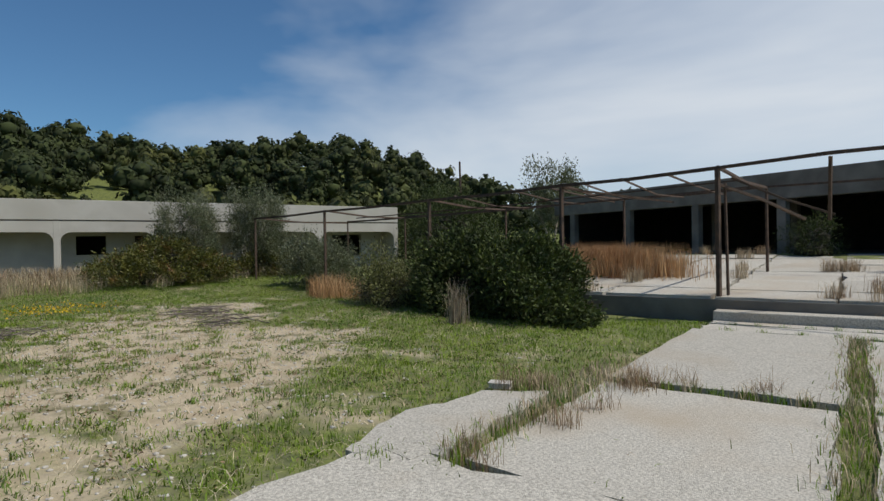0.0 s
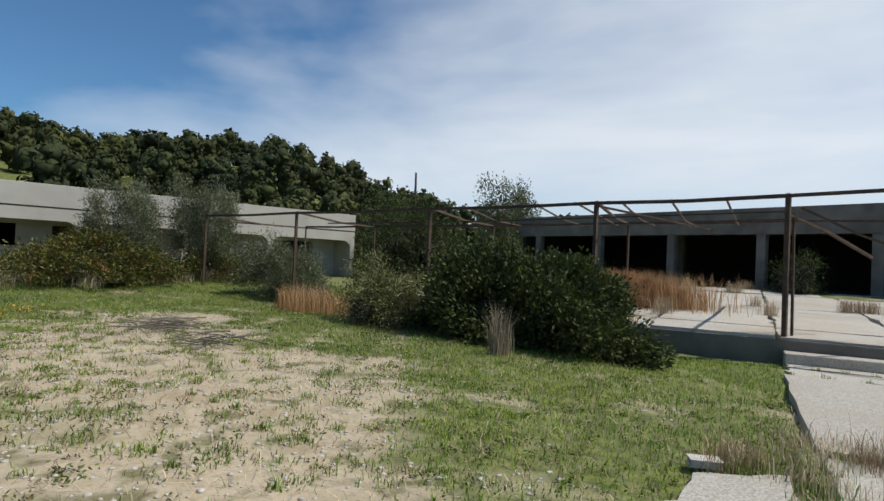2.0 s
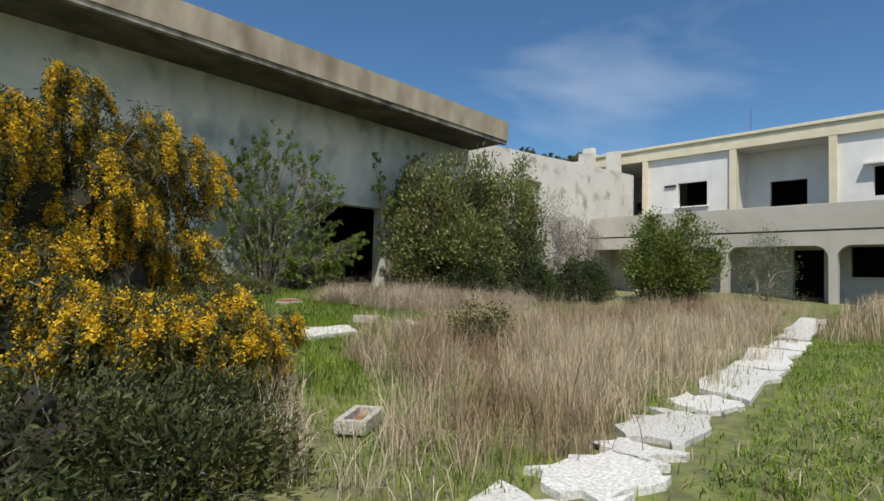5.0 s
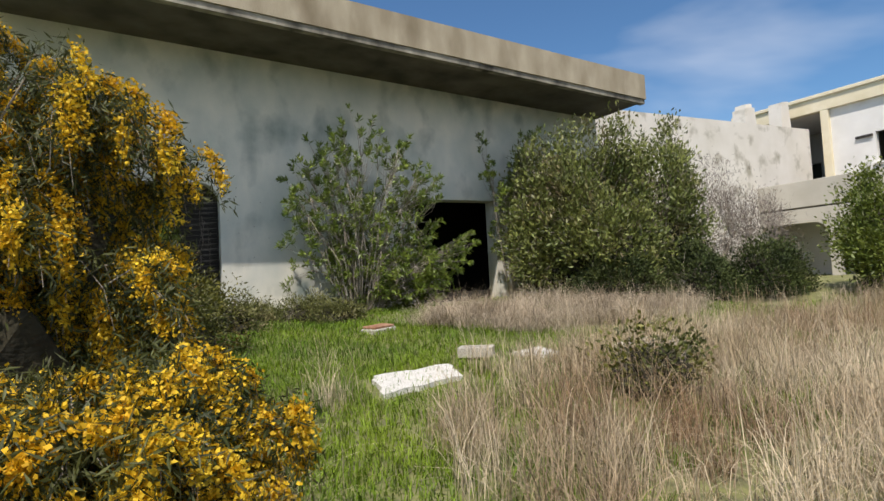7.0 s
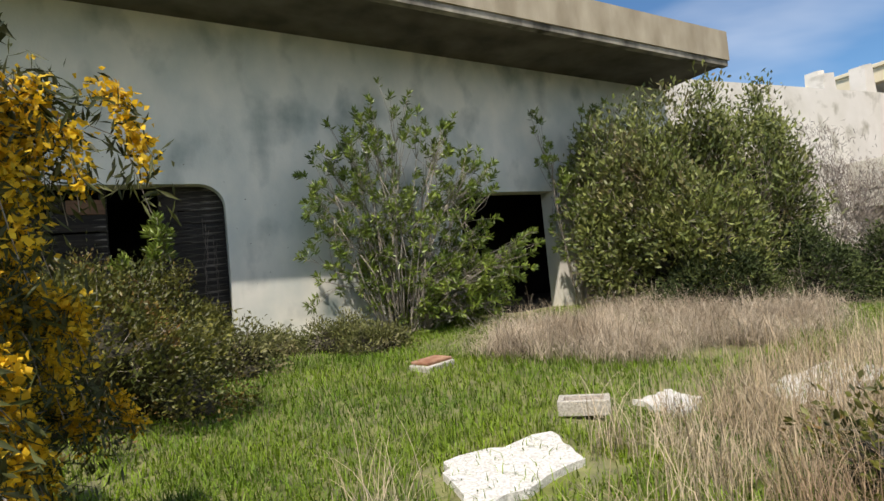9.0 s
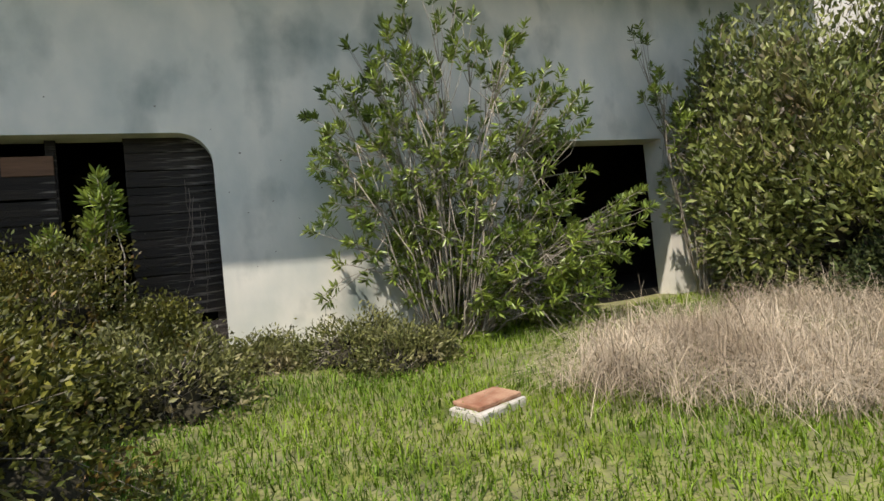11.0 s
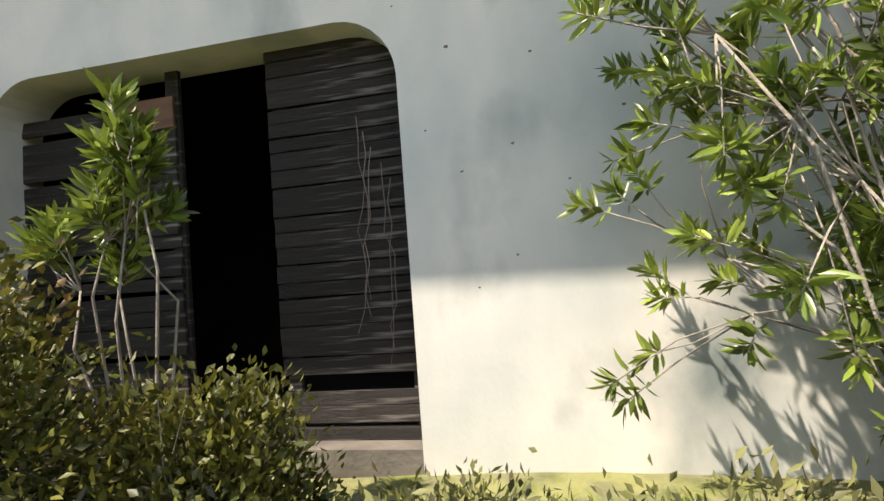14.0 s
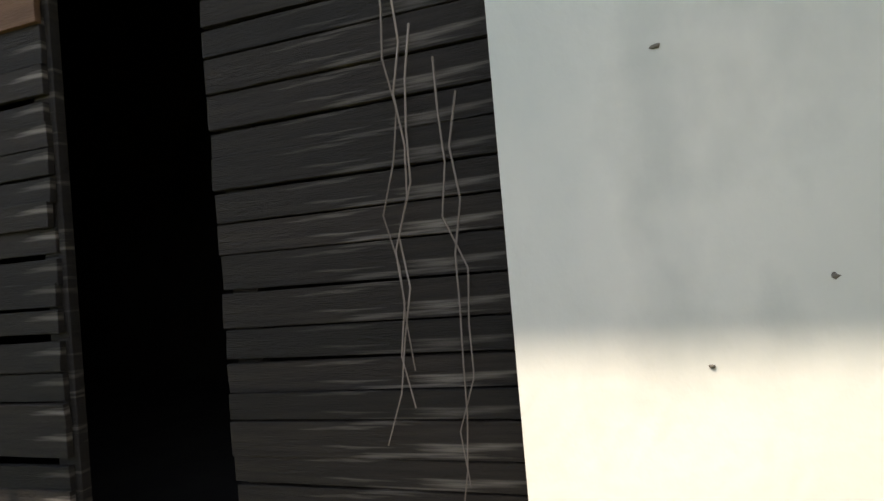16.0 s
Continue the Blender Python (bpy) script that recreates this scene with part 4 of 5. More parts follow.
# ---- yellow mimosa ----
def mimosa(at, boughs, seed, spread, label, category, strands=9, drop=0.42, bloom=0.7, inner=True):
    """Arching boughs hung with drooping strands, dark with leaves and strung with small yellow flower heads."""
    rg = np.random.default_rng(seed)
    root = thing("mimosa", label, category, (at[0], at[1], gz(*at) - 0.05))
    bm, gold, green, hang = bmesh.new(), [], [], []
    core = bmesh.new()
    for k in range(boughs):
        a = rg.uniform(0, 2 * math.pi)
        out = Vector((math.cos(a) * spread[0], math.sin(a) * spread[1], 0)) * rg.uniform(0.25, 1.0)
        top = spread[2] * rg.uniform(0.3, 1.0) * (1.1 - 0.3 * min(1, out.length / max(spread[:2])))
        pts = [out * t + Vector((0, 0, top * (2.3 * t - 1.45 * t * t))) + Vector(rg.normal(0, 0.03, 3)) for t in (0, 0.25, 0.5, 0.75, 0.9, 1.0)]
        for p in pts:
            p.z = max(p.z, 0.06)
        tube(bm, pts, 0.012, 0.003, 4)
        # Every third bough gets a dark lump, imitating shade within the crown.
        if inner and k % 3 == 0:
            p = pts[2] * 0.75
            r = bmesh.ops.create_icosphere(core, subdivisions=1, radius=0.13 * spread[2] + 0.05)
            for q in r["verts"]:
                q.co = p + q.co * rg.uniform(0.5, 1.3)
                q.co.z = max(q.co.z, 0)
        blooming = rg.uniform() < bloom
        for t in rg.uniform(0.3, 1.0, strands):
            i = min(int(t * 5), 4)
            p = np.array(pts[i].lerp(pts[i + 1], t * 5 - i))
            L = drop * rg.uniform(0.35, 1.0)
            drift = np.array([out.x, out.y, 0]) / max(out.length, 0.1) * 0.25 * L + rg.normal(0, 0.05, 3)
            n = int(70 * L) + 6
            u = rg.uniform(0, 1, (n, 1))
            line = p + drift * np.sqrt(u) * 1.5 + np.array([0, 0, -1.0]) * (u ** 1.3) * L + np.array([0, 0, 0.05])
            tube(bm, [p, p + drift * 1.06 - np.array([0, 0, 0.4 * L]), p + drift * 1.5 - np.array([0, 0, L])], 0.003, 0.0015, 3)
            green.append(np.repeat(line, 3, 0) + rg.normal(0, 0.04, (3 * n, 3)))
            if blooming and rg.uniform() < 0.7:
                lo = rg.uniform(0, 0.4)
                g = line[(u[:, 0] > lo) & (u[:, 0] < lo + 0.75)]
                gold.append(np.repeat(g, 12, 0) + rg.normal(0, 0.024, (12 * len(g), 3)) + drift * 0.15)
    part("branchwork", bm, M_BARK, root)
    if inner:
        tagged(part("inner_growth", core, M_SHADECORE, root), kind="stuff")
    else:
        core.free()
    gold, green = np.concatenate(gold), np.concatenate(green)
    v, f = chips(rg, gold, rg.normal(0, 1, gold.shape), 0.025, 0.023)
    v[:, 2] = np.maximum(v[:, 2], 0.04)
    raw("blossom", v, f, M_YELLOW, root)
    v, f = chips(rg, green, rg.normal(0, 0.5, green.shape) - np.array([0, 0, 0.8]), 0.075, 0.013)
    v[:, 2] = np.maximum(v[:, 2], 0.03)
    raw("foliage", v, f, M_MIMOLEAF, root)
    return root


mimosa((-2.75, -6.9), 150, 90, (1.5, 1.4, 3.3), "mimosa in full yellow bloom with drooping branches", "tree", 11, 0.5, 0.95)
mimosa((-1.85, -8.3), 76, 92, (0.85, 0.85, 1.05), "low arching mimosa branches covered in yellow flowers", "shrub", 13, 0.3, 1.0)
mimosa((-2.5, -8.7), 54, 93, (1.0, 0.85, 1.0), "low mimosa branches in yellow flower over dry grass", "shrub", 12, 0.3, 0.95)
mimosa((-3.4, -7.9), 60, 95, (1.1, 1.0, 1.7), "dark leafy mimosa branches with sparse yellow flowers", "shrub", 9, 0.4, 0.85)

# ---- shrubs across the court ----
shrub("mastic_mound", "large dense dark green mastic mound on the lawn", "shrub", (-0.15, -24.95), (2.5, 1.8, 1.6), 1500, 44, (0.11, 0.055), M_DKLEAF, 100, clump=0.13, stems=10, extra=(M_GREENLEAF, 0.08, (0.1, 0.04)), core=True)
shrub("pale_shrub", "pale yellow-green shrub beside the mastic mound", "shrub", (3.0, -23.6), (1.3, 1.0, 1.35), 360, 36, (0.08, 0.03), M_MIXLEAF, 101, clump=0.13, core=True)
shrub("sprawling_bush", "sprawling dark bush before the arcade", "shrub", (14.5, -18.9), (2.9, 2.3, 1.35), 1000, 40, (0.11, 0.05), M_LENTISK, 102, clump=0.16, core=True)
shrub("sprawling_bush", "sprawling dark bush under olive trees", "shrub", (15.5, -23.5), (2.2, 1.8, 0.95), 420, 36, (0.10, 0.04), M_LENTISK, 103, clump=0.15, core=True)
for k, (x, y, r, h) in enumerate(((15.4, -20.2, 1.2, 3.0), (15.2, -23.1, 1.15, 3.4))):
    shrub("olive_tree", "small grey-green olive tree before the arcade", "tree", (x, y), (r, r, h), 480, 60, (0.10, 0.03), M_OLIVE, 110 + k, clump=0.16, stems=4, low=0.35)
shrub("olive_bush", "broad grey-green wild olive bush beneath the pergola", "shrub", (10.5, -24.3), (1.6, 1.4, 1.75), 600, 56, (0.10, 0.03), M_OLIVE, 112, clump=0.15)
shrub("olive_bush", "silvery olive bush on the terrace", "shrub", (-6.6, -34.6), (1.05, 1.0, 2.1), 600, 56, (0.09, 0.03), M_OLIVE, 113, clump=0.15, low=0.15)
shrub("dry_bush", "brown dry bush by the terrace", "shrub", (-7.2, -33.0), (0.7, 0.6, 0.8), 160, 26, (0.10, 0.02), M_LENTISK, 114, clump=0.1)
shrub("low_bush", "small green bush at the dark hall", "shrub", (-1.0, -38.2), (0.9, 0.7, 1.3), 160, 24, (0.09, 0.03), M_DKLEAF, 115, clump=0.12, core=True)
shrub("dark_tree", "dark scrub trees beyond the pergola", "tree", (17.0, -34.5), (3.5, 2.5, 3.3), 700, 24, (0.16, 0.06), M_DKLEAF, 116, clump=0.25, core=True)
shrub("dark_tree", "dark scrub trees beyond the arcade end", "tree", (22.0, -36.5), (4.5, 3.0, 4.3), 800, 24, (0.18, 0.07), M_DKLEAF, 117, clump=0.3, core=True)
shrub("eucalyptus", "tall airy eucalyptus behind the dark hall", "tree", (23.4, -48.8), (2.3, 2.2, 6.6), 300, 30, (0.26, 0.1), M_OLIVE, 118, clump=0.32, stems=5, low=0.4)

# ---- wooded hill ----
rng = np.random.default_rng(200)
bm = bmesh.new()
bmesh.ops.create_icosphere(bm, subdivisions=1, radius=1)
ball_v = np.array([v.co for v in bm.verts])
ball_f = np.array([[v.index for v in f.verts] for f in bm.faces])
bm.free()
wood_v, wood_f, count, planted = [], [], 0, 0


def puff(centre, r, squash, n):
    """A clump of a crown: a rough inner mass and tufts lying about its surface."""
    global count
    q = ball_v * rng.uniform(0.6, 1.0, (len(ball_v), 1)) * r * np.array([1, 1, squash]) + centre
    wood_v.append(q)
    wood_f.append(ball_f + count)
    count += len(q)
    d = unit(rng.normal(0, 1, (n, 3)) + np.array([0, 0, 0.25]))
    p = centre + d * np.array([1, 1, squash]) * r * rng.uniform(0.78, 1.12, (n, 1))
    up = unit(d + rng.normal(0, 0.45, (n, 3)))
    s1 = unit(np.cross(up, rng.normal(0, 1, (n, 3))))
    s2 = np.cross(up, s1)
    w = (r * rng.uniform(0.16, 0.36, n))[:, None]
    quad = np.stack([p - s1 * w, p - s2 * w * 0.7, p + s1 * w, p + s2 * w * 0.7 + up * w * 0.3], 1).reshape(-1, 3)
    tri = (np.array([(0, 1, 2), (0, 2, 3)])[None] + 4 * np.arange(n)[:, None, None]).reshape(-1, 3)
    wood_v.append(quad)
    wood_f.append(tri + count)
    count += len(quad)


while planted < 1500:
    az, r = math.radians(rng.uniform(-78, 62)), math.sqrt(rng.uniform(46 ** 2, 126 ** 2))
    x, y = -6 + r * math.cos(az), -16 + r * math.sin(az)
    if (x < 33 and y > -60) or y < -75:
        continue
    planted += 1
    h = rng.choice([2.0, 3.4, 4.6, 5.8], p=[0.2, 0.35, 0.3, 0.15]) * rng.uniform(0.85, 1.15) * (0.75 if r < 65 else 1.0)
    z, spire = gz(x, y), rng.uniform() < 0.24
    for k in range(5):
        e = (k + 0.5) / 5
        if spire:
            wide, pr = 0.03, 0.20 * (1.15 - e)
        else:
            wide, pr = 0.30 * math.sin(math.pi * min(0.95, 0.2 + 0.75 * e)), rng.uniform(0.19, 0.29)
        a = rng.uniform(0, 2 * math.pi)
        puff(np.array([x + wide * h * math.cos(a), y + wide * h * math.sin(a), z + h * (0.18 + 0.74 * e)]), pr * h, rng.uniform(0.7, 1.0), 36)
tagged(raw("woods", np.concatenate(wood_v), np.concatenate(wood_f), M_PINE), "dark green pine woods covering the hillside", "woods", kind="stuff")

# ---- grasses ----
rng = np.random.default_rng(300)


def scatter(n, x0, x1, y0, y1, keep):
    xy = np.column_stack([rng.uniform(x0, x1, n), rng.uniform(y0, y1, n)])
    x, y = xy[:, 0], xy[:, 1]
    u = (x - OX) * CT + (y - OY) * ST
    v = (x - OX) * ST - (y - OY) * CT
    paved = (v > -0.5) & (v < 12) & (u > -6.4) & (u < 9.6) | (u < 0.1) & (u > -4.6) & (v > -16) & (v <= -0.5) | (u < 0.9) & (u > 0) & (v < -6.9) & (v > -16)
    near_path = np.abs(y + 11.75 - 0.21 * (x - 0.5)) < 0.38
    near_path = near_path | (x > 0.3) & (x < 1.55) & (y > -6.55) & (y < -5.7) | (x > 2.5) & (x < 3.15) & (y > -6.0) & (y < -5.4) | (x > 1.75) & (x < 2.35) & (y > -5.75) & (y < -5.25)
    walls = (y > -0.05) | (x > 18.2)
    return xy[keep(x, y) & ~(paved & (rng.uniform(0, 1, n) > 0.012)) & ~(near_path & (x > -4.5) & (rng.uniform(0, 1, n) > 0.15)) & ~walls]


lawn = scatter(400000, -12, 18, -28, -9.5, lambda x, y: south(x, y) & (bare(x, y) + 0.22 * lump(x, y, 4.1, 9.0) + rng.normal(0, 0.16, len(x)) < 0.30))
grass_field("lawn_grass", "short bright green grass in uneven patches", "grass", lawn, 0.095, 0.009, 0.9, M_GRASS, 301)
tufts = scatter(42000, -12, 18, -28, -9.5, lambda x, y: south(x, y) & (lump(x, y, 2.1, 8.0) > 0.5) & (bare(x, y) < 0.75))
grass_field("weeds", "taller green weeds scattered over the court", "weeds", tufts, 0.17, 0.008, 0.7, M_GRASS, 302)
court = scatter(170000, -4.5, 9.5, -9.0, -0.4, lambda x, y: lump(x, y, 0.8, 1.0) + 0.9 * np.exp(-(((x - 0.6) / 1.9) ** 2 + ((y + 4.2) / 2.2) ** 2)) + rng.normal(0, 0.4, len(x)) > -0.35)
grass_field("lawn_grass", "lush green grass before the doorway", "grass", court, 0.12, 0.009, 0.9, M_GRASS, 303)
in_dry = lambda x, y: ~south(x, y) & (y < -6.1 + 0.12 * x + 0.5 * lump(x, y, 0.9, 4.0)) & ~((np.abs(x + 0.75 - 0.46 * (y + 9.0)) < 0.45) & (y > -10.6)) & ~((x > 0.1) & (x < 1.6) & (y > -7.0) & (y < -5.7)) & ((x > -0.2) | (y < -8.3)) & (x > -1.9 + 0.4 * (y + 10))
dry = scatter(26000, -5.5, 14, -11.6, -5.6, lambda x, y: in_dry(x, y) & (lump(x, y, 1.6, 5.0) > -0.45))
grass_field("dry_grass", "short straw-coloured dry grass between tufts", "dry grass", dry, 0.34, 0.006, 1.0, M_DRY, 304)
tussocks("tall arching straw-coloured tufts of dry grass", scatter(1500, -5.5, 14, -11.6, -5.6, in_dry), 48, 0.62, 0.0055, 0.85, M_DRY, 314)
in_flat = lambda x, y: ((x - 5.6) / 3.3) ** 2 + ((y + 3.4) / 1.3) ** 2 + 0.5 * lump(x, y, 1.5, 2.0) < 1
tussocks("flattened straw-coloured grass below the oleander", scatter(900, 2.2, 9.5, -5.2, -1.7, in_flat), 50, 0.58, 0.006, 1.9, M_STRAW, 305, 0.14)
under = scatter(90000, -5.5, 14, -12.4, -5.0, lambda x, y: ~south(x, y) & (lump(x, y, 1.1, 6.0) > -0.3))
grass_field("weeds", "green weeds between the dry grass", "weeds", under, 0.15, 0.007, 0.7, M_GRASS, 306)
belt = scatter(30000, 6, 18, -27, -10.0, lambda x, y: south(x, y) & (x + 0.35 * (y + 18) > 12.6 + 0.8 * lump(x, y, 0.9, 7.0)))
grass_field("dry_grass", "belt of brown dry grass before the arcade", "dry grass", belt, 0.62, 0.012, 0.5, M_DRY, 307)
rust = scatter(14000, 3.0, 10.0, -31, -22.5, lambda x, y: (((x - 6.3) / 1.6) ** 2 + ((y + 23.3) / 0.9) ** 2 < 1))
grass_field("rusty_grass", "rust-coloured tall dry grass by the mound", "dry grass", rust, 0.75, 0.014, 0.4, M_ORANGEGRASS, 308)
xy = np.column_stack([rng.normal(0.8, 1.1, 9000), rng.normal(-29.6, 0.45, 9000)])
v, f = blades(np.random.default_rng(309), np.column_stack([xy, terrace_z(xy[:, 0], xy[:, 1])]), 0.85, 0.014, 0.4)
tagged(raw("rusty_grass", v, f, M_ORANGEGRASS), "rust-coloured tall dry grass on the terrace", "dry grass", kind="stuff")


tc = np.column_stack([rng.uniform(-9, 11, 1500), rng.uniform(-23, -12.5, 1500)])
tc = tc[south(tc[:, 0], tc[:, 1]) & (bare(tc[:, 0], tc[:, 1]) > 0.15)]
sprout = np.repeat(tc, 26, 0) + rng.normal(0, 0.055, (len(tc) * 26, 2)) * rng.uniform(0.5, 1.8, (len(tc), 1)).repeat(26, 0)
uu = (sprout[:, 0] - OX) * CT + (sprout[:, 1] - OY) * ST
sprout = sprout[uu > 1.0]
grass_field("weed_tufts", "small green tufts dotted over sandy soil", "weeds", sprout, 0.10, 0.010, 0.9, M_GRASS, 310)
straw = scatter(26000, -9, 12, -24, -12, lambda x, y: south(x, y))
grass_field("straw_litter", "thin dry straw lying over the court", "straw", straw, 0.12, 0.006, 2.6, M_DRY, 311)


def joint_weeds(name, label, spots, height, material, seed, per=160, spread=0.12):
    rg = np.random.default_rng(seed)
    p = []
    for u, v, s in spots:
        n = int(per * s)
        uu, vv = u + rg.normal(0, spread * s, n), v + rg.normal(0, spread * s, n)
        x, y = OX + uu * CT + vv * ST, OY + uu * ST - vv * CT
        z = np.where(vv > 0, terrace_z(x, y), -0.82)
        p.append(np.column_stack([x, y, z]))
    p = np.concatenate(p)
    vv, ff = blades(rg, p, height, 0.008, 0.55, )
    return tagged(raw(name, vv, ff, material), label, "weeds", kind="stuff")


spots = [(0.12, v, 1.0) for v in np.arange(-8.7, -6.3, 0.28)] + [(-0.1 - 0.25 * k, -6.07, 0.45) for k in range(8)] + [(-2.23, v, 0.9) for v in np.arange(-9, -1.7, 0.33)] + [(-0.1, -6.0, 2.0), (0.1, -5.9, 1.6), (0.6, -6.6, 1.0), (0.2, -6.8, 1.5)]
joint_weeds("joint_weeds", "brown dry weed tufts growing in the slab joints", spots[::2] + spots[-4:], 0.2, M_DRY, 401, 80)
joint_weeds("joint_weeds", "green weeds growing in the slab joints", spots[:-4] + [(-0.4 * k, -0.9, 0.4) for k in range(9)] + [(-0.5 * k, -1.7, 0.5) for k in range(9)] + [(0.5, -6.9, 1.4), (0.1, -9.0, 0.8), (0.6, -9.2, 0.7)], 0.13, M_GRASS, 402, 80)
rg = np.random.default_rng(403)
joint_weeds("joint_weeds", "tufts of dry weeds in the terrace joints", [(rg.choice(us) + 0.02, rg.uniform(0.3, 9), rg.uniform(0.6, 1.3)) for _ in range(26)] + [(rg.uniform(-4, 7), rg.choice(vs), rg.uniform(0.6, 1.2)) for _ in range(22)], 0.4, M_DRY, 404, 150)

rg = np.random.default_rng(405)
feet = np.array([(-7.21, -20.36), (-7.1, -21.53), (-6.39, -20.46), (-7.7, -18.9), (-7.4, -19.89), (-7.3, -21.9), (-6.9, -21.2), (-8.0, -22.2)])
tussocks("brown tufts of dead grass at the slab edges", np.repeat(feet, 3, 0) + rg.normal(0, 0.1, (24, 2)), 46, 0.34, 0.006, 0.7, M_DEADTUFT, 406, 0.07)
# broadleaf weeds low over the court, mixed green and dead
wc = scatter(1500, -9, 12, -24, -12.3, lambda x, y: south(x, y) & (bare(x, y) > -0.2) & (bare(x, y) < 0.95))
wp = np.repeat(wc, 14, 0) + rg.normal(0, 0.06, (len(wc) * 14, 2))
for label, pick, leaf_mat in (("flat green leafy weeds dotted over the court", slice(None, None, 1), M_WEEDLEAF), ("withered brown weeds dotted over the court", slice(None, None, 3), M_DEADTUFT)):
    q = wp[pick] + rg.normal(0, 0.03, wp[pick].shape)
    v, f = chips(rg, on_ground(q, 0.01), rg.normal(0, 1, (len(q), 3)) * np.array([1, 1, 0.2]) + np.array([0, 0, 0.5]), 0.045, 0.018, 0.3)
    tagged(raw("weeds", v, f, leaf_mat), label, "weeds", kind="stuff")

# ---- loose things ----
def stones(n, x0, x1, y0, y1, seed, s0, s1, keep=None):
    rg = np.random.default_rng(seed)
    base = bmesh.new()
    bmesh.ops.create_icosphere(base, subdivisions=1, radius=1)
    tv = np.array([v.co for v in base.verts])
    tf = np.array([[v.index for v in f.verts] for f in base.faces])
    base.free()
    V, F, k = [], [], 0
    while len(V) < n:
        x, y = rg.uniform(x0, x1), rg.uniform(y0, y1)
        if keep and not keep(x, y):
            continue
        s = rg.uniform(s0, s1)
        q = tv * (1 + rg.normal(0, 0.16, (len(tv), 1))) * np.array([s, s * rg.uniform(0.6, 1), s * 0.5])
        a = rg.uniform(0, 6.28)
        q = np.column_stack([q[:, 0] * math.cos(a) - q[:, 1] * math.sin(a), q[:, 0] * math.sin(a) + q[:, 1] * math.cos(a), q[:, 2]])
        V.append(q + np.array([x, y, gz(x, y) + s * 0.15]))
        F.append(tf + k)
        k += len(tv)
    return raw("gravel", np.concatenate(V), np.concatenate(F), M_STONE)


tagged(stones(4200, -8, 10, -22, -13, 501, 0.008, 0.03, lambda x, y: bare(x, y) > 0.3 and south(x, y)), "scattered pale stones and rubble on bare soil", "gravel", kind="stuff")


def planter(label, at, turn, size=(0.42, 0.26, 0.12)):
    """An open cast block, a rim with a sunken middle."""
    w, d, h = size
    root = thing("concrete_block", label, "block", (at[0], at[1], gz(*at) + 0.03), turn, group="cast blocks")
    bm = bmesh.new()
    t = 0.05
    box(bm, -w / 2, w / 2, -d / 2, -d / 2 + t, 0, h, 0.006)
    box(bm, -w / 2, w / 2, d / 2 - t, d / 2, 0, h, 0.006)
    box(bm, -w / 2, -w / 2 + t, -d / 2 + t, d / 2 - t, 0, h, 0.006)
    box(bm, w / 2 - t, w / 2, -d / 2 + t, d / 2 - t, 0, h, 0.006)
    part("rim", bm, M_SLAB, root)
    part("soil", boxed(-w / 2 + t, w / 2 - t, -d / 2 + t, d / 2 - t, 0.0, h * 0.45), M_BRICK, root, "reddish earth filling")
    return root


planter("white cast block with red earth lying in grass", (2.03, -5.5), -42)
planter("white hollow block lying in dry grass", (-1.2, -10.05), 38, (0.5, 0.24, 0.1))
b = tagged(part("broken_tile", boxed(-0.21, 0.2, -0.13, 0.14, 0, 0.035, bevel=0.01), M_BRICK), "broken terracotta tile lying on a white stone", "tile")
b.matrix_basis = pose(1.72, -3.3, gz(1.7, -3.3) + 0.05, 2, -2, 20)
b = tagged(part("stone", boxed(-0.25, 0.22, -0.16, 0.15, 0, 0.10, bevel=0.018), M_STONE), "white stone block under a terracotta tile", "stone")
b.matrix_basis = pose(1.72, -3.3, gz(1.7, -3.3) - 0.05, 2, -2, 24)


def perforated_brick(at, turn):
    root = thing("brick", "grey hollow brick lying at the slab edge", "brick", at, turn)
    bm = bmesh.new()
    for k in range(5):
        box(bm, -0.11, 0.11, -0.07 + 0.034 * k - 0.004, -0.07 + 0.034 * k + 0.004, 0.008, 0.05)
    box(bm, -0.12, 0.12, -0.075, 0.075, 0, 0.01, 0.002)
    box(bm, -0.12, 0.12, -0.075, 0.075, 0.048, 0.062, 0.003)
    part("body", bm, M_STONE, root)


perforated_brick((-6.2, -20.25, -0.79), 40)


def stick_pile(label, at, count, size, seed):
    rg = np.random.default_rng(seed)
    root = thing("stick_pile", label, "branches", (at[0], at[1], gz(*at)), group="brushwood piles")
    for k in range(count):
        a = rg.uniform(0, math.pi)
        L = size * rg.uniform(0.4, 1.0)
        d = Vector((math.cos(a), math.sin(a), rg.normal(0, 0.08)))
        c = Vector((rg.normal(0, size * 0.3), rg.normal(0, size * 0.22), 0.03 + rg.uniform(0, 0.16)))
        pts = [c + d * L * (t - 0.5) + Vector(rg.normal(0, 0.02, 3)) for t in (0, 0.33, 0.66, 1)]
        for p in pts:
            p.z = max(p.z, 0.012)
        part("stick", tube(bmesh.new(), pts, 0.012, 0.005, 4), M_TWIG, root)


stick_pile("heap of grey dead branches on the lawn", (3.4, -18.6), 40, 1.3, 601)
stick_pile("heap of grey dead branches on sandy ground", (1.4, -18.9), 26, 1.1, 602)
stick_pile("small heap of dry twigs on the lawn", (2.0, -15.2), 22, 0.8, 603)
grass_field("bleached_tuft", "bleached dry grass tuft before the mastic mound", "dry grass", np.column_stack([rng.normal(-1.45, 0.09, 240), rng.normal(-22.8, 0.09, 240)]), 0.85, 0.01, 0.35, M_STRAW, 604)
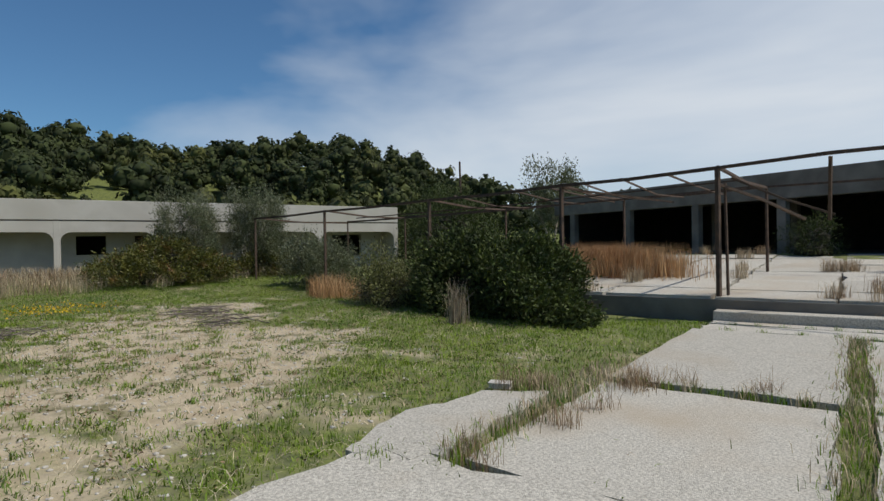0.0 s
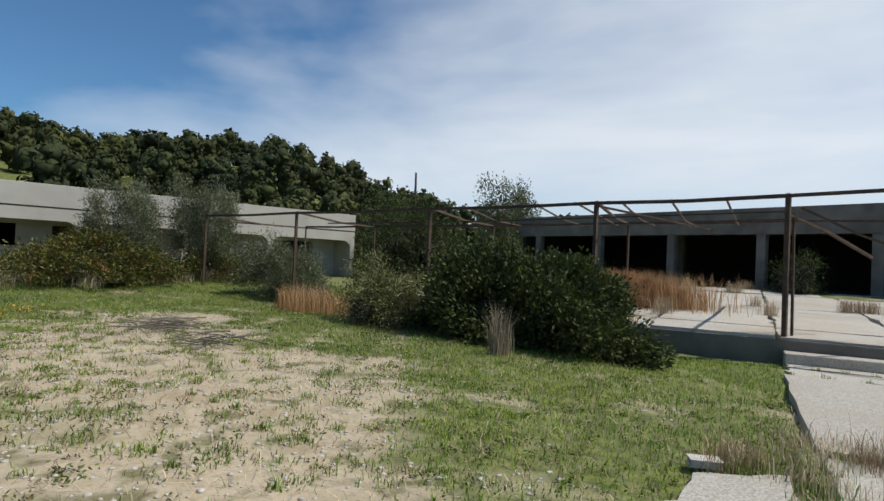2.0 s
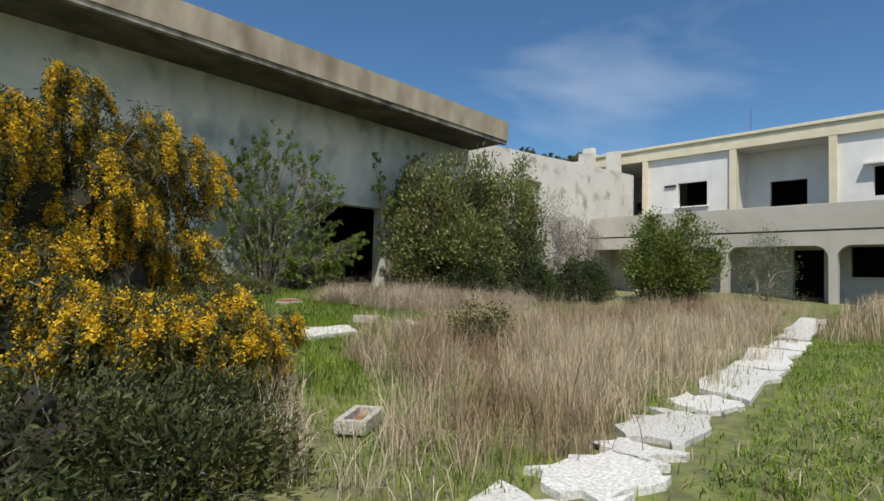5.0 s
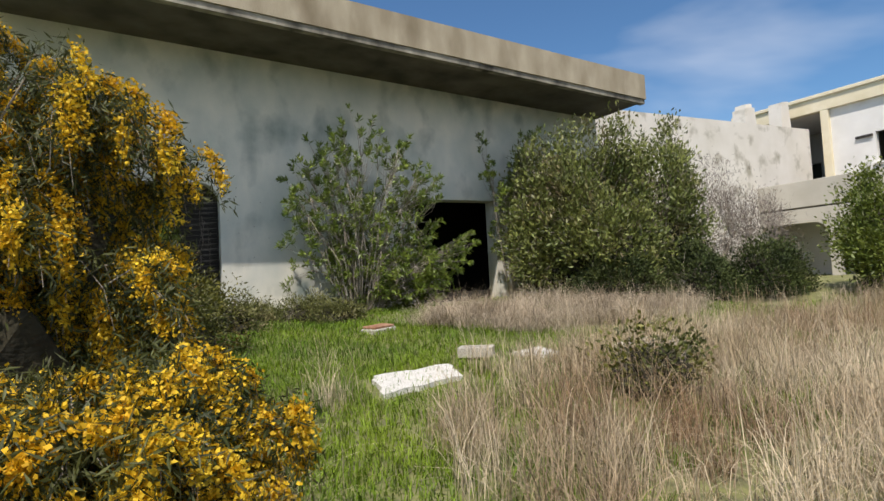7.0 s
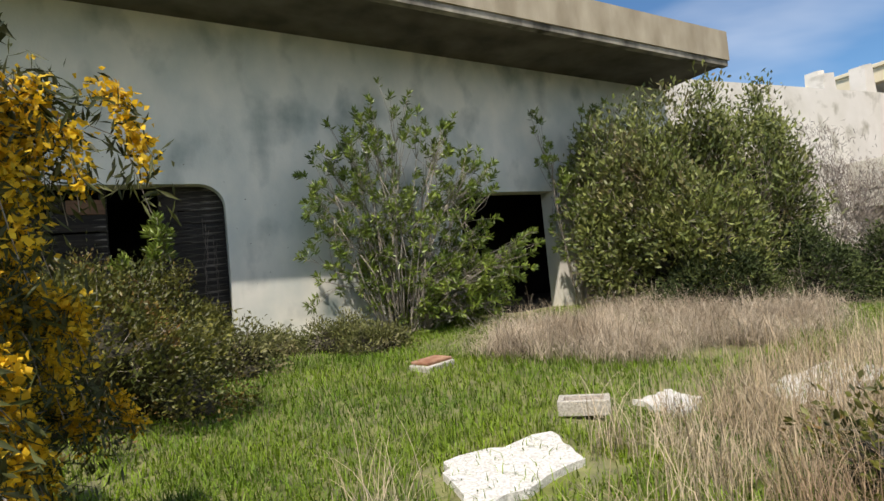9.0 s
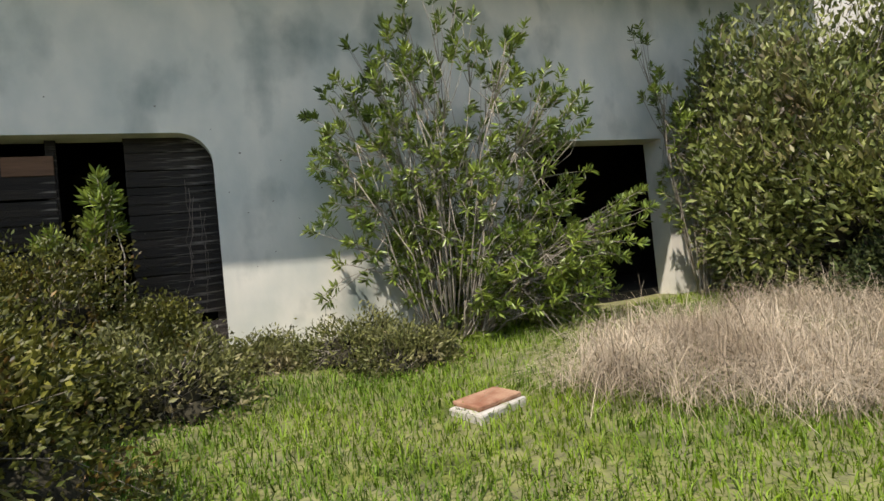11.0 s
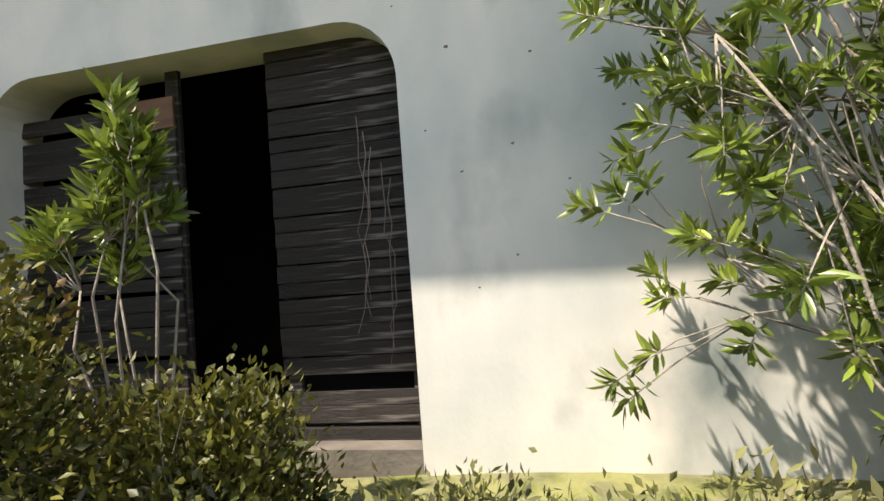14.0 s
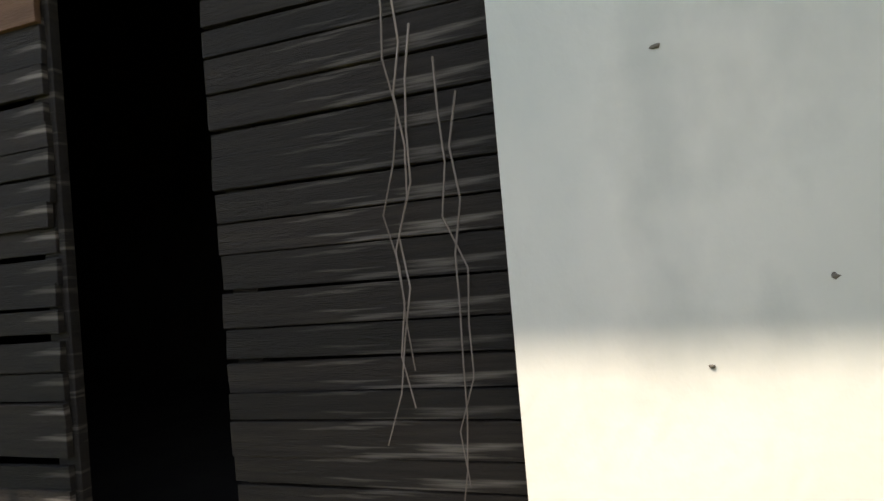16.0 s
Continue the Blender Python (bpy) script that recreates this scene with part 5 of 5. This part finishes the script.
# yellow wild flowers
fx = np.column_stack([rng.normal(6.5, 0.9, 260), rng.normal(-15.6, 0.7, 260)])
v, f = chips(np.random.default_rng(605), on_ground(fx, 0.16), np.tile([0, 0, 1.0], (260, 1)), 0.05, 0.05)
tagged(raw("wild_flowers", v, f, M_YELLOW), "patch of small yellow wild flowers in grass", "flowers", kind="stuff")

for k, (x, y, r, h) in enumerate(((-4.3, -10.4, 0.9, 0.7), (-3.2, -9.9, 0.8, 0.55), (-5.4, -10.8, 1.0, 0.8), (-3.9, -11.3, 0.6, 0.4), (-4.9, -11.7, 0.7, 0.5), (-2.7, -10.6, 0.5, 0.32), (-2.2, -9.7, 0.5, 0.35))):
    shrub("low_bush", "low green thorny bush in dry grass", "shrub", (x, y), (r, r * 0.8, h), 200, 36, (0.06, 0.02), M_MIMOLEAF, 130 + k, clump=0.09, stems=6, core=True)
shrub("low_bush", "small dark bramble in dry grass", "shrub", (2.6, -7.6), (0.6, 0.5, 0.6), 90, 26, (0.06, 0.03), M_LENTISK, 135, clump=0.09, stems=5, core=True)
# chips and pits in the render
rng = np.random.default_rng(700)
for x, z in ((0.146, 1.749), (0.334, 1.50), (0.598, 1.025), (0.382, 0.866), (0.005, 2.48), (0.62, 1.62), (0.9, 1.4), (1.2, 1.75), (-0.55, 2.75), (-1.6, 2.85), (0.75, 2.1), (0.3, 2.2)):
    bm, s = bmesh.new(), rng.uniform(0.006, 0.014)
    ring = [bm.verts.new((x + s * rng.uniform(0.5, 1.4) * math.cos(a), -0.002, z + s * rng.uniform(0.4, 1.0) * math.sin(a))) for a in np.arange(0, 6.28, 0.7)]
    mid = bm.verts.new((x, -0.005, z))
    for k in range(len(ring)):
        bm.faces.new((mid, ring[k], ring[(k + 1) % len(ring)]))
    part("chip_mark", bm, M_DARKCONC, wall)
# things by the arcade and beyond
crate = thing("crate", "black plastic crate before the arcade", "crate", (17.5, -10.0, gz(17.5, -10.0)), 12)
for k in range(4):
    part("slat", boxed(-0.28, 0.28, -0.2 + 0.36 * (k % 2), -0.16 + 0.36 * (k % 2), 0.03 + 0.17 * (k // 2), 0.16 + 0.17 * (k // 2), bevel=0.006), M_DARK, crate)
for sx in (-0.28, 0.24):
    part("side_panel", boxed(sx, sx + 0.04, -0.159, 0.159, 0.0, 0.36, bevel=0.006), M_DARK, crate)
tagged(part("utility_pole", tube(bmesh.new(), [(24.0, -40.0, gz(24, -40) - 0.3), (24.0, -40.0, 4.5), (24.05, -40.0, 7.0)], 0.11, 0.07, 8), M_STEEL), "old dark utility pole against the wooded hill", "pole")
